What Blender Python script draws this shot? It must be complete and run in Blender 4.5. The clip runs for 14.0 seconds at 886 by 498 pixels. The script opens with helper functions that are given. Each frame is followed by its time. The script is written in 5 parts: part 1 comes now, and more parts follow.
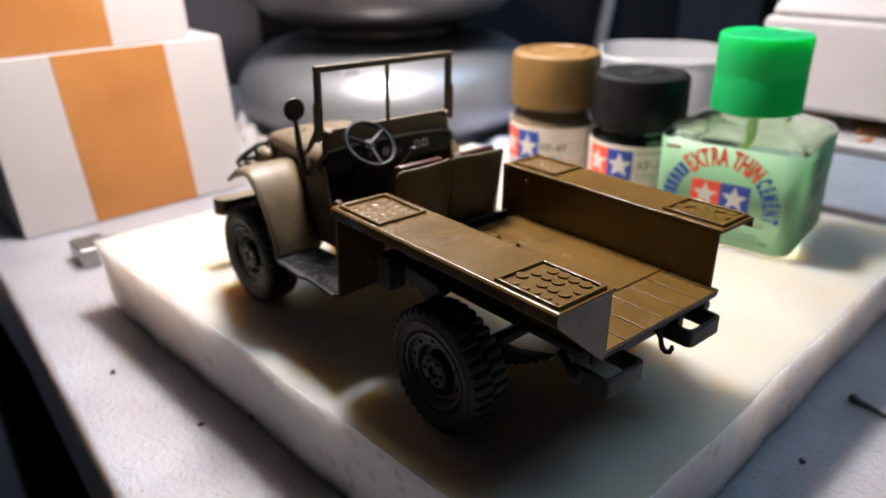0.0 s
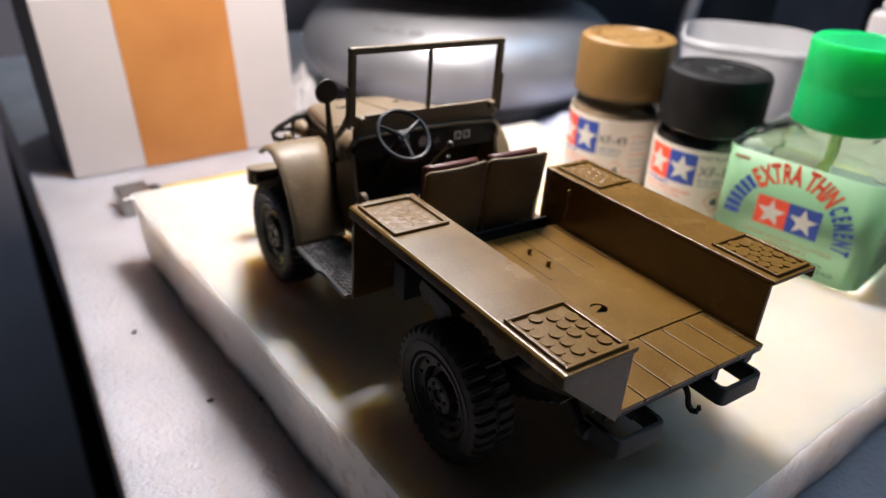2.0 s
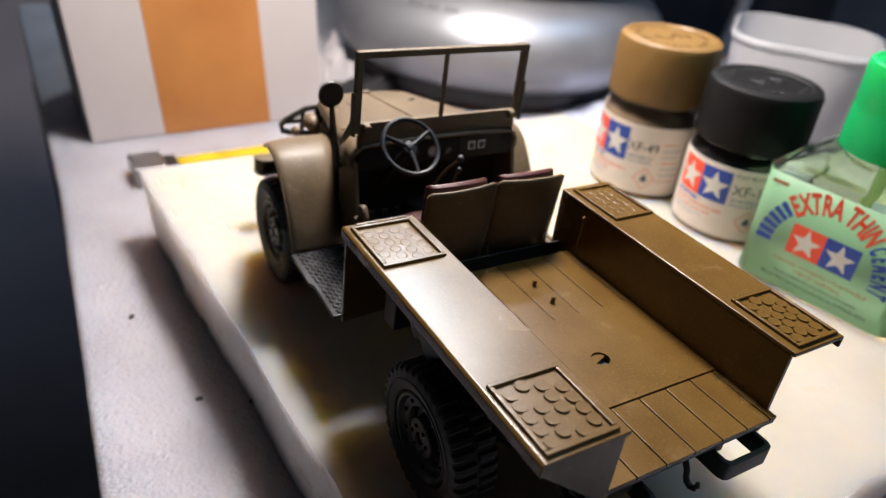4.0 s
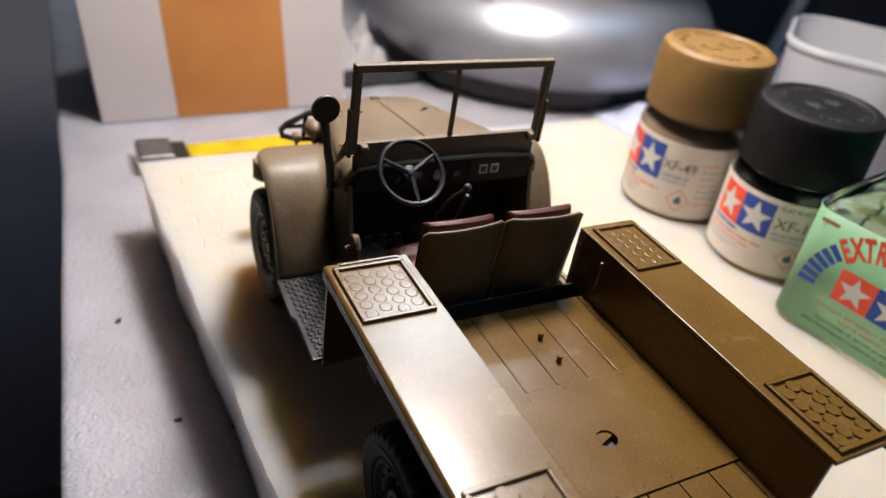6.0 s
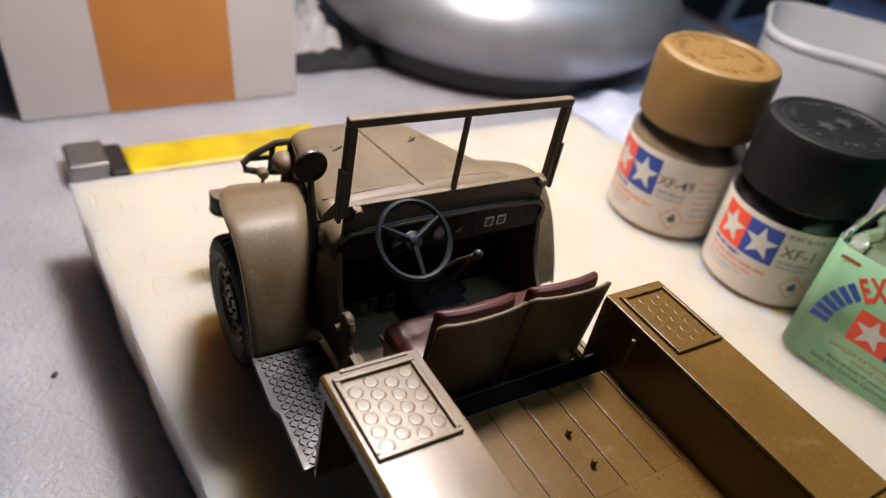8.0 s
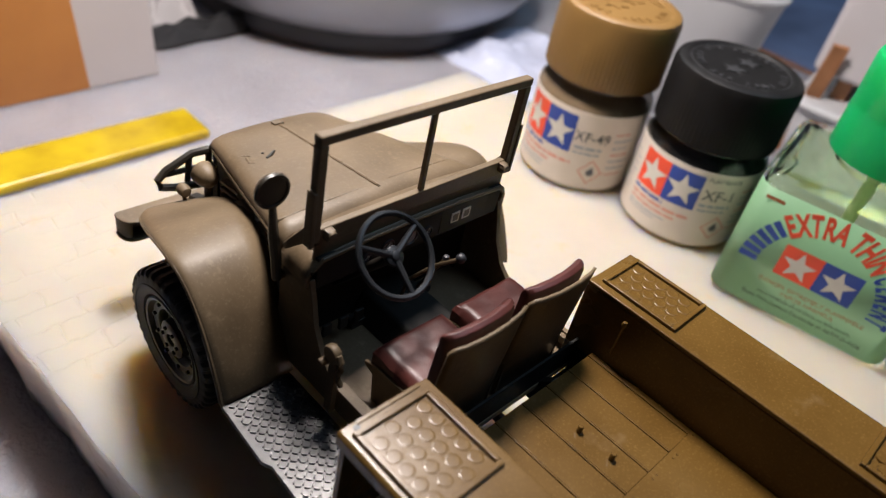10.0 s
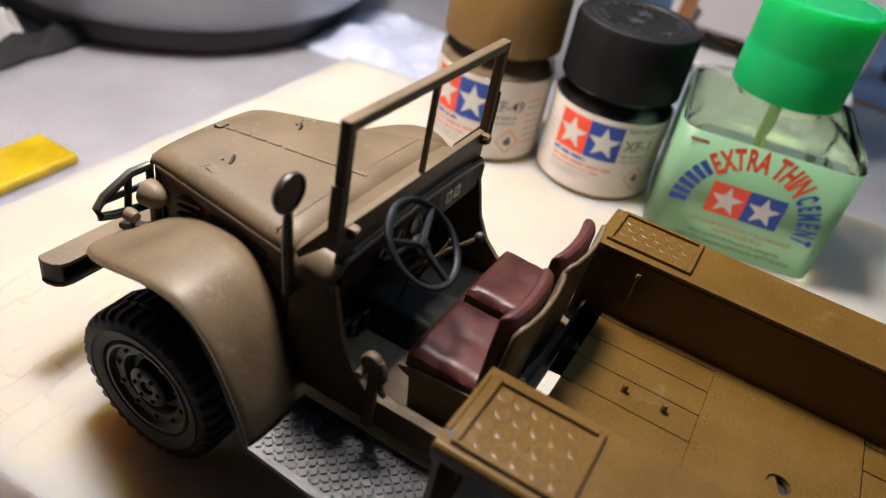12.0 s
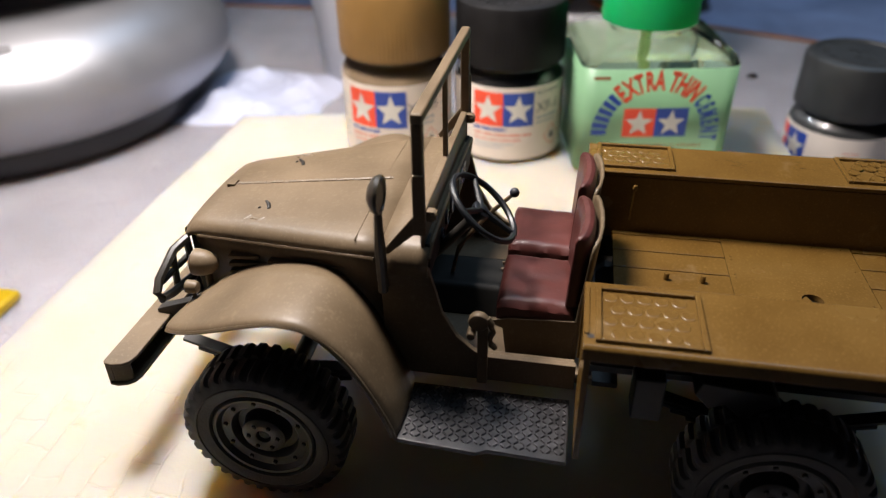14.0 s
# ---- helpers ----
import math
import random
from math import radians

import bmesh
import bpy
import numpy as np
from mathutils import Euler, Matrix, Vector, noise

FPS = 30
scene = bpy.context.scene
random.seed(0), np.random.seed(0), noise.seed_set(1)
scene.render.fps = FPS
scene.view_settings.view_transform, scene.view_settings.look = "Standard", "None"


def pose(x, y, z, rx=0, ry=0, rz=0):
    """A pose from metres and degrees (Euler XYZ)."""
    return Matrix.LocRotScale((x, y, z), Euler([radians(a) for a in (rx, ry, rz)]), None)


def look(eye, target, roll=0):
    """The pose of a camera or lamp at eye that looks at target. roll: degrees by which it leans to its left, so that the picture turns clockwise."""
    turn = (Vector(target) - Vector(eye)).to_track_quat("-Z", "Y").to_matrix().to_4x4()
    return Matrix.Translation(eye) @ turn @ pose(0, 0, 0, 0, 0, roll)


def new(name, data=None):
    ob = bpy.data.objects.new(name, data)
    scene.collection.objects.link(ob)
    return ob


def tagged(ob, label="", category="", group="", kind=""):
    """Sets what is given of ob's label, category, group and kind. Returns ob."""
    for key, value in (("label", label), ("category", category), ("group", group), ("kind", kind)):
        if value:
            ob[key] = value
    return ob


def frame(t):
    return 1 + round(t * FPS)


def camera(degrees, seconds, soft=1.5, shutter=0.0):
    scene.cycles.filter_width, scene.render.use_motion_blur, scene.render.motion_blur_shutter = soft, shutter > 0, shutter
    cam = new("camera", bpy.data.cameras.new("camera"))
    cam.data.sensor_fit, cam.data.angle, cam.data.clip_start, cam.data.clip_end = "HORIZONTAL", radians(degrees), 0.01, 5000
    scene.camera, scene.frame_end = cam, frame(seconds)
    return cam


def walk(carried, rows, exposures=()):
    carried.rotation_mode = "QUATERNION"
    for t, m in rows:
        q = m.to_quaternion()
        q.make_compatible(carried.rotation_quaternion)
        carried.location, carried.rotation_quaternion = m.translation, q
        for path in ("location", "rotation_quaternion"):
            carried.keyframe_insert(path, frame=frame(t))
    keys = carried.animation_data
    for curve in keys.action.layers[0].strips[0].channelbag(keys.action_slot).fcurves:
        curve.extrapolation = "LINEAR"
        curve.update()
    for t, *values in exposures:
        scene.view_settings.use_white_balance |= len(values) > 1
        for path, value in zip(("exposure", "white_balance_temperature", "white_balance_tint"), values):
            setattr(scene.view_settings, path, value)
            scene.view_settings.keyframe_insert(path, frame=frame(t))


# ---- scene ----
cam = camera(62.6, 14.0, soft=1.25)
PATH = [
    (0, (-3.445, -2.945, 3.032), (-2.25, -1.57, 2.207), -0.7),
    (0.5, (-3.307, -2.971, 3.058), (-2.152, -1.576, 2.209), 0.2),
    (1, (-3.105, -2.903, 3.097), (-1.971, -1.513, 2.212), 0.9),
    (1.5, (-3.04, -2.748, 3.183), (-1.958, -1.342, 2.26), 2.1),
    (2, (-2.932, -2.713, 3.234), (-1.908, -1.282, 2.284), 2.9),
    (2.5, (-2.88, -2.666, 3.332), (-1.865, -1.242, 2.361), 4.2),
    (3, (-2.749, -2.555, 3.372), (-1.765, -1.129, 2.373), 4.8),
    (5.5, (-2.18, -2.124, 3.538), (-1.323, -0.691, 2.435), 7.3),
    (6, (-2.035, -1.942, 3.514), (-1.2, -0.506, 2.401), 7.7),
    (6.5, (-1.938, -1.813, 3.535), (-1.111, -0.377, 2.414), 7.8),
    (7, (-1.941, -1.535, 3.605), (-1.088, -0.13, 2.466), 8.7),
    (9.5, (-2.112, -0.427, 3.621), (-0.958, 0.626, 2.371), 12.2),
    (10, (-2.191, -0.287, 3.599), (-0.971, 0.687, 2.35), 12.0),
    (10.5, (-2.236, -0.006, 3.5), (-0.949, 0.875, 2.249), 11.8),
    (11, (-2.293, 0.184, 3.423), (-0.939, 0.969, 2.178), 12.3),
    (11.5, (-2.375, 0.38, 3.346), (-0.955, 1.063, 2.115), 12.8),
    (12, (-2.547, 0.412, 3.3), (-1.074, 1.041, 2.103), 11.9),
    (12.5, (-2.677, 0.672, 3.204), (-1.129, 1.18, 2.043), 12.8),
    (13, (-3.006, 0.675, 3.307), (-1.422, 1.124, 2.172), 12.5),
    (13.5, (-3.166, 0.838, 3.256), (-1.561, 1.228, 2.129), 10.4),
    (14, (-3.301, 1.065, 3.247), (-1.668, 1.383, 2.136), -1.1),
]
SCALE = 1 / 35  # the path is kept at the full size of the modelled vehicle; the model is 1:35
walk(cam, [(t, look([v * SCALE for v in eye], [v * SCALE for v in target], roll)) for t, eye, target, roll in PATH],
     exposures=((0.0, 0.66), (3.0, 0.55), (5.5, 0.28), (7.0, 0.13), (9.5, 0.05), (11.0, 0.12), (12.5, 0.25), (14.0, 0.31)))
cam.data.dof.use_dof = True
cam.data.dof.focus_distance = 0.108
cam.data.dof.aperture_fstop = 21

# ---- light: one desk lamp above the far right of the truck, a dim room, two added fills ----
MM = 0.001


def at(x, y, z):
    return Vector((x * MM, y * MM, z * MM))


world = bpy.data.worlds.new("room_air")
scene.world = world
world.use_nodes = True
world.node_tree.nodes["Background"].inputs[0].default_value = (0.86, 0.88, 1.0, 1)
world.node_tree.nodes["Background"].inputs[1].default_value = 0.026

LAMP = (42, 112, 230)
lamp_data = bpy.data.lights.new("desk_lamp_bulb", "AREA")
lamp_data.shape, lamp_data.size, lamp_data.size_y = "ELLIPSE", 50 * MM, 54 * MM
lamp_data.energy, lamp_data.color = 1.3, (1.0, 0.905, 0.86)
lamp_bulb = new("desk_lamp_bulb", lamp_data)
lamp_bulb.matrix_world = pose(*at(*LAMP), 0, 0, 0)
# Added fill lights with no known source: cool rear shadows, sheen on the bench.
for nm, size, watts, tint, eye in (("rear_cool_fill", 0.8, 4.6, (0.5, 0.72, 1.0), (520, -260, 1260)), ("front_sheen_fill", 0.22, 3.0, (0.84, 0.93, 1.0), (370, 600, 530))):
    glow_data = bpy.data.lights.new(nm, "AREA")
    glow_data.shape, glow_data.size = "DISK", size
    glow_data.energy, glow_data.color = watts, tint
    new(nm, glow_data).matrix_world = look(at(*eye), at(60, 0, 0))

# ---- materials ----


def material(name, colour, rough=0.5, metal=0.0, vary=0.12, scale=120.0, bump=0.1, bump_scale=900.0, second=None, spec=0.5, coat=0.0, depth=0.0002):
    m = bpy.data.materials.new(name)
    m.use_nodes = True
    nt = m.node_tree
    b = nt.nodes["Principled BSDF"]
    tc = nt.nodes.new("ShaderNodeTexCoord")
    n1 = nt.nodes.new("ShaderNodeTexNoise")
    n1.inputs["Scale"].default_value, n1.inputs["Detail"].default_value = scale, 6
    nt.links.new(tc.outputs["Object"], n1.inputs["Vector"])
    ramp = nt.nodes.new("ShaderNodeValToRGB")
    low = [c * (1 - vary) for c in colour]
    high = second or [min(1, c * (1 + vary)) for c in colour]
    ramp.color_ramp.elements[0].position, ramp.color_ramp.elements[0].color = 0.32, (*low, 1)
    ramp.color_ramp.elements[1].position, ramp.color_ramp.elements[1].color = 0.68, (*high, 1)
    nt.links.new(n1.outputs["Fac"], ramp.inputs["Fac"])
    nt.links.new(ramp.outputs["Color"], b.inputs["Base Color"])
    n2 = nt.nodes.new("ShaderNodeTexNoise")
    n2.inputs["Scale"].default_value, n2.inputs["Detail"].default_value = bump_scale, 4
    nt.links.new(tc.outputs["Object"], n2.inputs["Vector"])
    rr = nt.nodes.new("ShaderNodeMapRange")
    rr.inputs["To Min"].default_value, rr.inputs["To Max"].default_value = max(0.02, rough * 0.8), min(1, rough * 1.2)
    nt.links.new(n1.outputs["Fac"], rr.inputs["Value"])
    nt.links.new(rr.outputs["Result"], b.inputs["Roughness"])
    if bump:
        bp = nt.nodes.new("ShaderNodeBump")
        bp.inputs["Strength"].default_value, bp.inputs["Distance"].default_value = bump, depth
        nt.links.new(n2.outputs["Fac"], bp.inputs["Height"])
        nt.links.new(bp.outputs["Normal"], b.inputs["Normal"])
    b.inputs["Metallic"].default_value = metal
    b.inputs["Specular IOR Level"].default_value = spec
    b.inputs["Coat Weight"].default_value = coat
    return m


def bsdf(m):
    return m.node_tree.nodes["Principled BSDF"]


OLIVE = material("olive_drab_paint", (0.108, 0.0755, 0.0425), 0.47, vary=0.16, scale=90, bump=0.22, bump_scale=600, second=(0.136, 0.0963, 0.056), spec=0.32)
OLIVE_BED = material("olive_brown_bed_paint", (0.094, 0.0490, 0.0104), 0.26, vary=0.14, scale=90, bump=0.07, bump_scale=900, second=(0.110, 0.0600, 0.0132), spec=0.43)


def dusted(m, colour, share, scale=2600.0, low=0.54, high=0.74):
    """Fine pale specks and rubbed grains over a paint."""
    nt = m.node_tree
    tc, n, ramp, mix = (nt.nodes.new(k) for k in ("ShaderNodeTexCoord", "ShaderNodeTexNoise", "ShaderNodeValToRGB", "ShaderNodeMixRGB"))
    n.inputs["Scale"].default_value, n.inputs["Detail"].default_value, n.inputs["Roughness"].default_value = scale, 3, 0.7
    nt.links.new(tc.outputs["Object"], n.inputs["Vector"])
    ramp.color_ramp.elements[0].position, ramp.color_ramp.elements[0].color = low, (0, 0, 0, 1)
    ramp.color_ramp.elements[1].position, ramp.color_ramp.elements[1].color = high, (share, share, share, 1)
    nt.links.new(n.outputs["Fac"], ramp.inputs["Fac"])
    old = bsdf(m).inputs["Base Color"].links[0].from_socket
    nt.links.new(ramp.outputs["Color"], mix.inputs["Fac"])
    nt.links.new(old, mix.inputs["Color1"])
    mix.inputs["Color2"].default_value = (*colour, 1)
    nt.links.new(mix.outputs["Color"], bsdf(m).inputs["Base Color"])


dusted(OLIVE, (0.25, 0.20, 0.13), 0.3, 1900.0)
dusted(OLIVE, (0.21, 0.155, 0.095), 0.45, 260.0, 0.62, 0.74)
dusted(OLIVE_BED, (0.17, 0.115, 0.055), 0.4, 150.0, 0.60, 0.76)
dusted(OLIVE_BED, (0.231, 0.1463, 0.0462), 0.3)
CHASSIS = material("dark_chassis_paint", (0.0108, 0.0085, 0.0062), 0.5, vary=0.2, bump=0.15)
RUBBER = material("tyre_rubber", (0.032, 0.027, 0.0235), 0.62, vary=0.25, scale=300, bump=0.25, bump_scale=2500)
DIAL = material("pale_grey_dial", (0.26, 0.26, 0.24), 0.4, bump=0)
# Dashboard paint; the same black also puts shade into hump, firewall and rear panel.
DASH_AND_SHADE = material("black_green_dash_and_shade", (0.012, 0.0115, 0.0098), 0.62, vary=0.25, scale=200, bump=0.15, spec=0.22)
GUARD_PAINT = material("dark_guard_paint", (0.024, 0.020, 0.014), 0.4, vary=0.25, scale=200, bump=0.12)
RIM_PAINT = material("wheel_paint", (0.032, 0.026, 0.021), 0.45, vary=0.2, bump=0.1)
SEAT = material("maroon_leather_paint", (0.062, 0.0168, 0.0135), 0.42, vary=0.3, scale=220, bump=0.4, bump_scale=420, depth=0.00025, spec=0.38)
dusted(SEAT, (0.17, 0.12, 0.11), 0.35, 900.0, 0.66, 0.76)
WHEEL_GREY = material("dark_blue_grey_plastic", (0.0105, 0.0112, 0.0132), 0.45, vary=0.15, bump=0.05)
TREAD = material("worn_tread_plate", (0.016, 0.0155, 0.0165), 0.34, metal=0.0, vary=0.6, scale=450, bump=0.35, spec=0.5)
TREAD_BAR = material("rubbed_tread_bars", (0.062, 0.060, 0.065), 0.27, vary=0.75, scale=450, bump=0.25, spec=0.7)
STEEL = material("bright_steel", (0.30, 0.29, 0.28), 0.3, metal=1.0, vary=0.1, bump=0.05)
BLACK = material("black_paint", (0.0092, 0.0092, 0.0092), 0.45, bump=0.1)
FOAM = material("cream_insulation_foam", (0.39, 0.352, 0.284), 0.75, vary=0.05, scale=45, bump=0.35, bump_scale=220, second=(0.414, 0.375, 0.307), depth=0.0006)
# Torn edges twice as pale as the top: light soaking through, put into colour.
FOAM_CUT_GLOW = material("torn_foam_edge_glow", (0.785, 0.735, 0.705), 0.85, vary=0.08, scale=60, bump=0.9, bump_scale=330, depth=0.001)
DESK = material("white_packing_foam_sheet", (0.348, 0.332, 0.355), 0.2, vary=0.06, scale=40, bump=0.9, bump_scale=1150, depth=0.0009, second=(0.39, 0.374, 0.397))
CARD_WHITE = material("white_card", (0.435, 0.396, 0.39), 0.6, vary=0.03, scale=40, bump=0.12, bump_scale=500)
CARD_ORANGE = material("orange_wood_print", (0.385, 0.1463, 0.0347), 0.5, vary=0.12, scale=30, bump=0.05, second=(0.4312, 0.1809, 0.0462))
SILVER = material("silver_painted_plastic", (0.335, 0.34, 0.362), 0.44, metal=0.75, vary=0.03, scale=60, bump=0.03)
DARK_STEEL = material("dark_polished_steel", (0.15, 0.137, 0.132), 0.3, metal=0.9, vary=0.1, scale=40, bump=0.05)
DARK_PLASTIC = material("dark_plastic", (0.0154, 0.0154, 0.0185), 0.45, bump=0.1)
TAN_CAP = material("tan_cap_plastic", (0.1809, 0.1016, 0.0293), 0.42, vary=0.08, scale=150, bump=0.1)
BLACK_CAP = material("black_cap_plastic", (0.0085, 0.0082, 0.0084), 0.5, vary=0.2, scale=200, bump=0.2, spec=0.14)
EMBLEM_DUST = material("dusty_black_plastic", (0.0145, 0.0145, 0.016), 0.6, vary=0.6, scale=500, bump=0.2)
GREY_CAP = material("grey_cap_plastic", (0.017, 0.019, 0.020), 0.5, vary=0.2, scale=200, bump=0.2)
LABEL = material("cream_paper_label", (0.68, 0.615, 0.55), 0.45, vary=0.05, scale=150, bump=0.05)
LABEL_GREEN = material("green_paper_label", (0.212, 0.378, 0.224), 0.42, vary=0.03, scale=150, bump=0.05)
RED = material("red_ink", (0.80, 0.075, 0.03), 0.45, bump=0)
BLUE = material("blue_ink", (0.014, 0.055, 0.33), 0.45, bump=0)
WHITE_INK = material("white_ink", (0.616, 0.6006, 0.5544), 0.45, bump=0)
PINK_INK = material("pale_red_ink", (0.62, 0.30, 0.23), 0.45, bump=0)
PALE_BLUE_INK = material("pale_blue_ink", (0.33, 0.38, 0.43), 0.45, bump=0)
GREY_INK = material("grey_ink", (0.095, 0.10, 0.12), 0.45, bump=0)
DARK_INK = material("dark_ink", (0.0385, 0.0385, 0.0385), 0.45, bump=0)
TAPE_YELLOW = material("amber_plastic", (0.42, 0.27, 0.005), 0.3, vary=0.25, scale=60, bump=0.1, second=(0.60, 0.44, 0.012))
CUP_WHITE = material("white_cup_plastic", (0.6006, 0.6006, 0.616), 0.4, vary=0.02, bump=0.02)
# Near-black base colour: the room's lack of light put into its surfaces.
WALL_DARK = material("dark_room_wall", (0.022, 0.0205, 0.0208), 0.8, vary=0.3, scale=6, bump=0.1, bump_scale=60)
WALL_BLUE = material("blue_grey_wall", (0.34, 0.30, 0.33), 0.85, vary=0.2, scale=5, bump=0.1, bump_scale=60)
CARD_GREY = material("greyish_white_card", (0.43, 0.405, 0.42), 0.6, vary=0.04, scale=40, bump=0.12, bump_scale=500)
POST_PAINT = material("dark_green_grey_paint", (0.022, 0.027, 0.024), 0.5, vary=0.2, scale=30, bump=0.1)
SCRAP = material("orange_brown_scrap", (0.33, 0.145, 0.06), 0.6, vary=0.35, scale=60, bump=0.2)
COPPER = material("brown_card", (0.231, 0.1001, 0.0462), 0.6, vary=0.3, scale=40, bump=0.2)
BLUE_CLOTH = material("blue_grey_cloth", (0.25, 0.31, 0.48), 0.9, vary=0.3, scale=14, bump=0.5, bump_scale=300)
BLUE_PAPER = material("pale_blue_paper", (0.3234, 0.385, 0.5082), 0.6, vary=0.15, scale=40, bump=0.1)


def glass(name, colour, rough=0.02, ior=1.45):
    m = bpy.data.materials.new(name)
    m.use_nodes = True
    b = bsdf(m)
    b.inputs["Base Color"].default_value = (*colour, 1)
    b.inputs["Roughness"].default_value = rough
    b.inputs["Transmission Weight"].default_value = 1.0
    b.inputs["IOR"].default_value = ior
    return m


dusted(FOAM, (0.462, 0.3311, 0.1694), 0.55, 90.0, 0.60, 0.72)
dusted(FOAM_CUT_GLOW, (0.4004, 0.2772, 0.1694), 0.5, 120.0, 0.56, 0.72)


def scribed(m, length, height):
    """Faint rows of bricks pressed into the front corner of the board."""
    nt = m.node_tree
    tc, sep, brick, blur = (nt.nodes.new(k) for k in ("ShaderNodeTexCoord", "ShaderNodeSeparateXYZ", "ShaderNodeTexBrick", "ShaderNodeTexNoise"))
    nt.links.new(tc.outputs["Object"], sep.inputs[0])
    blur.inputs["Scale"].default_value = 160.0
    nt.links.new(tc.outputs["Object"], blur.inputs["Vector"])
    warp = nt.nodes.new("ShaderNodeMixRGB")
    warp.blend_type, warp.inputs["Fac"].default_value = "LINEAR_LIGHT", 0.0012
    nt.links.new(tc.outputs["Object"], warp.inputs["Color1"])
    nt.links.new(blur.outputs["Color"], warp.inputs["Color2"])
    nt.links.new(warp.outputs["Color"], brick.inputs["Vector"])
    brick.inputs["Scale"].default_value = 1.0
    brick.inputs["Brick Width"].default_value, brick.inputs["Row Height"].default_value = length, height
    brick.inputs["Mortar Size"].default_value, brick.inputs["Mortar Smooth"].default_value = 0.0004, 1.0
    near = nt.nodes.new("ShaderNodeMapRange")
    near.inputs["From Min"].default_value, near.inputs["From Max"].default_value = 0.078, 0.092
    nt.links.new(sep.outputs["Y"], near.inputs["Value"])
    side = nt.nodes.new("ShaderNodeMapRange")
    side.inputs["From Min"].default_value, side.inputs["From Max"].default_value = -0.006, -0.018
    nt.links.new(sep.outputs["X"], side.inputs["Value"])
    worn = nt.nodes.new("ShaderNodeMapRange")
    worn.inputs["From Min"].default_value, worn.inputs["From Max"].default_value = 0.42, 0.56
    patch = nt.nodes.new("ShaderNodeTexNoise")
    patch.inputs["Scale"].default_value = 70.0
    nt.links.new(tc.outputs["Object"], patch.inputs["Vector"])
    nt.links.new(patch.outputs["Fac"], worn.inputs["Value"])
    last = brick.outputs["Fac"]
    for other in (near, side, worn):
        mul = nt.nodes.new("ShaderNodeMath")
        mul.operation = "MULTIPLY"
        nt.links.new(last, mul.inputs[0])
        nt.links.new(other.outputs["Result"], mul.inputs[1])
        last = mul.outputs[0]
    groove = nt.nodes.new("ShaderNodeBump")
    groove.invert = True
    groove.inputs["Strength"].default_value, groove.inputs["Distance"].default_value = 0.75, 0.0003
    nt.links.new(last, groove.inputs["Height"])
    old = bsdf(m).inputs["Normal"].links[0].from_socket
    nt.links.new(old, groove.inputs["Normal"])
    nt.links.new(groove.outputs["Normal"], bsdf(m).inputs["Normal"])


scribed(FOAM, 0.0105, 0.005)


def relief(m, texture, scale, stretch, strength, depth):
    """One more layer of relief over a material: beads of foam or strokes of a brush."""
    nt = m.node_tree
    tc, mapping, tex, bp = (nt.nodes.new(k) for k in ("ShaderNodeTexCoord", "ShaderNodeMapping", texture, "ShaderNodeBump"))
    mapping.inputs["Scale"].default_value = stretch
    nt.links.new(tc.outputs["Object"], mapping.inputs["Vector"])
    nt.links.new(mapping.outputs["Vector"], tex.inputs["Vector"])
    tex.inputs["Scale"].default_value = scale
    nt.links.new(tex.outputs[0], bp.inputs["Height"])
    bp.invert = texture == "ShaderNodeTexVoronoi"
    bp.inputs["Strength"].default_value, bp.inputs["Distance"].default_value = strength, depth
    nt.links.new(bsdf(m).inputs["Normal"].links[0].from_socket, bp.inputs["Normal"])
    nt.links.new(bp.outputs["Normal"], bsdf(m).inputs["Normal"])


relief(DESK, "ShaderNodeTexVoronoi", 700.0, (1, 1, 1), 0.4, 0.0006)
relief(OLIVE, "ShaderNodeTexNoise", 500.0, (1.0, 0.12, 0.25), 0.22, 0.0002)
relief(OLIVE_BED, "ShaderNodeTexNoise", 420.0, (1.0, 0.1, 0.3), 0.1, 0.0002)
GLASS = glass("clear_glass", (0.97, 0.99, 0.98))
BOTTLE_GLASS = glass("thin_bottle_glass", (0.90, 0.985, 0.92), 0.03, 1.16)
LIQUID = glass("pale_solvent", (0.82, 0.90, 0.62), 0.02, 1.17)
for m, weight, depth, tint in ((FOAM, 1.0, 0.027, (1.0, 0.70, 0.30)), (FOAM_CUT_GLOW, 1.0, 0.022, (1.0, 0.92, 0.82)), (DESK, 0.9, 0.028, (1.0, 0.78, 0.62))):
    bsdf(m).inputs["Subsurface Weight"].default_value = weight
    bsdf(m).inputs["Subsurface Scale"].default_value = depth
    bsdf(m).inputs["Subsurface Radius"].default_value = tint
GREEN_CAP = material("green_translucent_plastic", (0.007, 0.34, 0.112), 0.38, vary=0.05, scale=100, bump=0.05)
bsdf(GREEN_CAP).inputs["Subsurface Weight"].default_value = 0.9
bsdf(GREEN_CAP).inputs["Subsurface Scale"].default_value = 1.0
bsdf(GREEN_CAP).inputs["Subsurface Radius"].default_value = (0.002, 0.016, 0.006)
BAG = material("milky_polythene", (0.54, 0.56, 0.65), 0.22, vary=0.12, scale=60, bump=0.3, bump_scale=120)


def let_through(m, colour, share):
    """Thin paper or plastic: part of the light passes to the other side."""
    nt = m.node_tree
    out = nt.nodes["Material Output"]
    mix, tr = nt.nodes.new("ShaderNodeMixShader"), nt.nodes.new("ShaderNodeBsdfTranslucent")
    tr.inputs["Color"].default_value = (*colour, 1)
    mix.inputs[0].default_value = share
    nt.links.new(bsdf(m).outputs[0], mix.inputs[1])
    nt.links.new(tr.outputs[0], mix.inputs[2])
    nt.links.new(mix.outputs[0], out.inputs["Surface"])


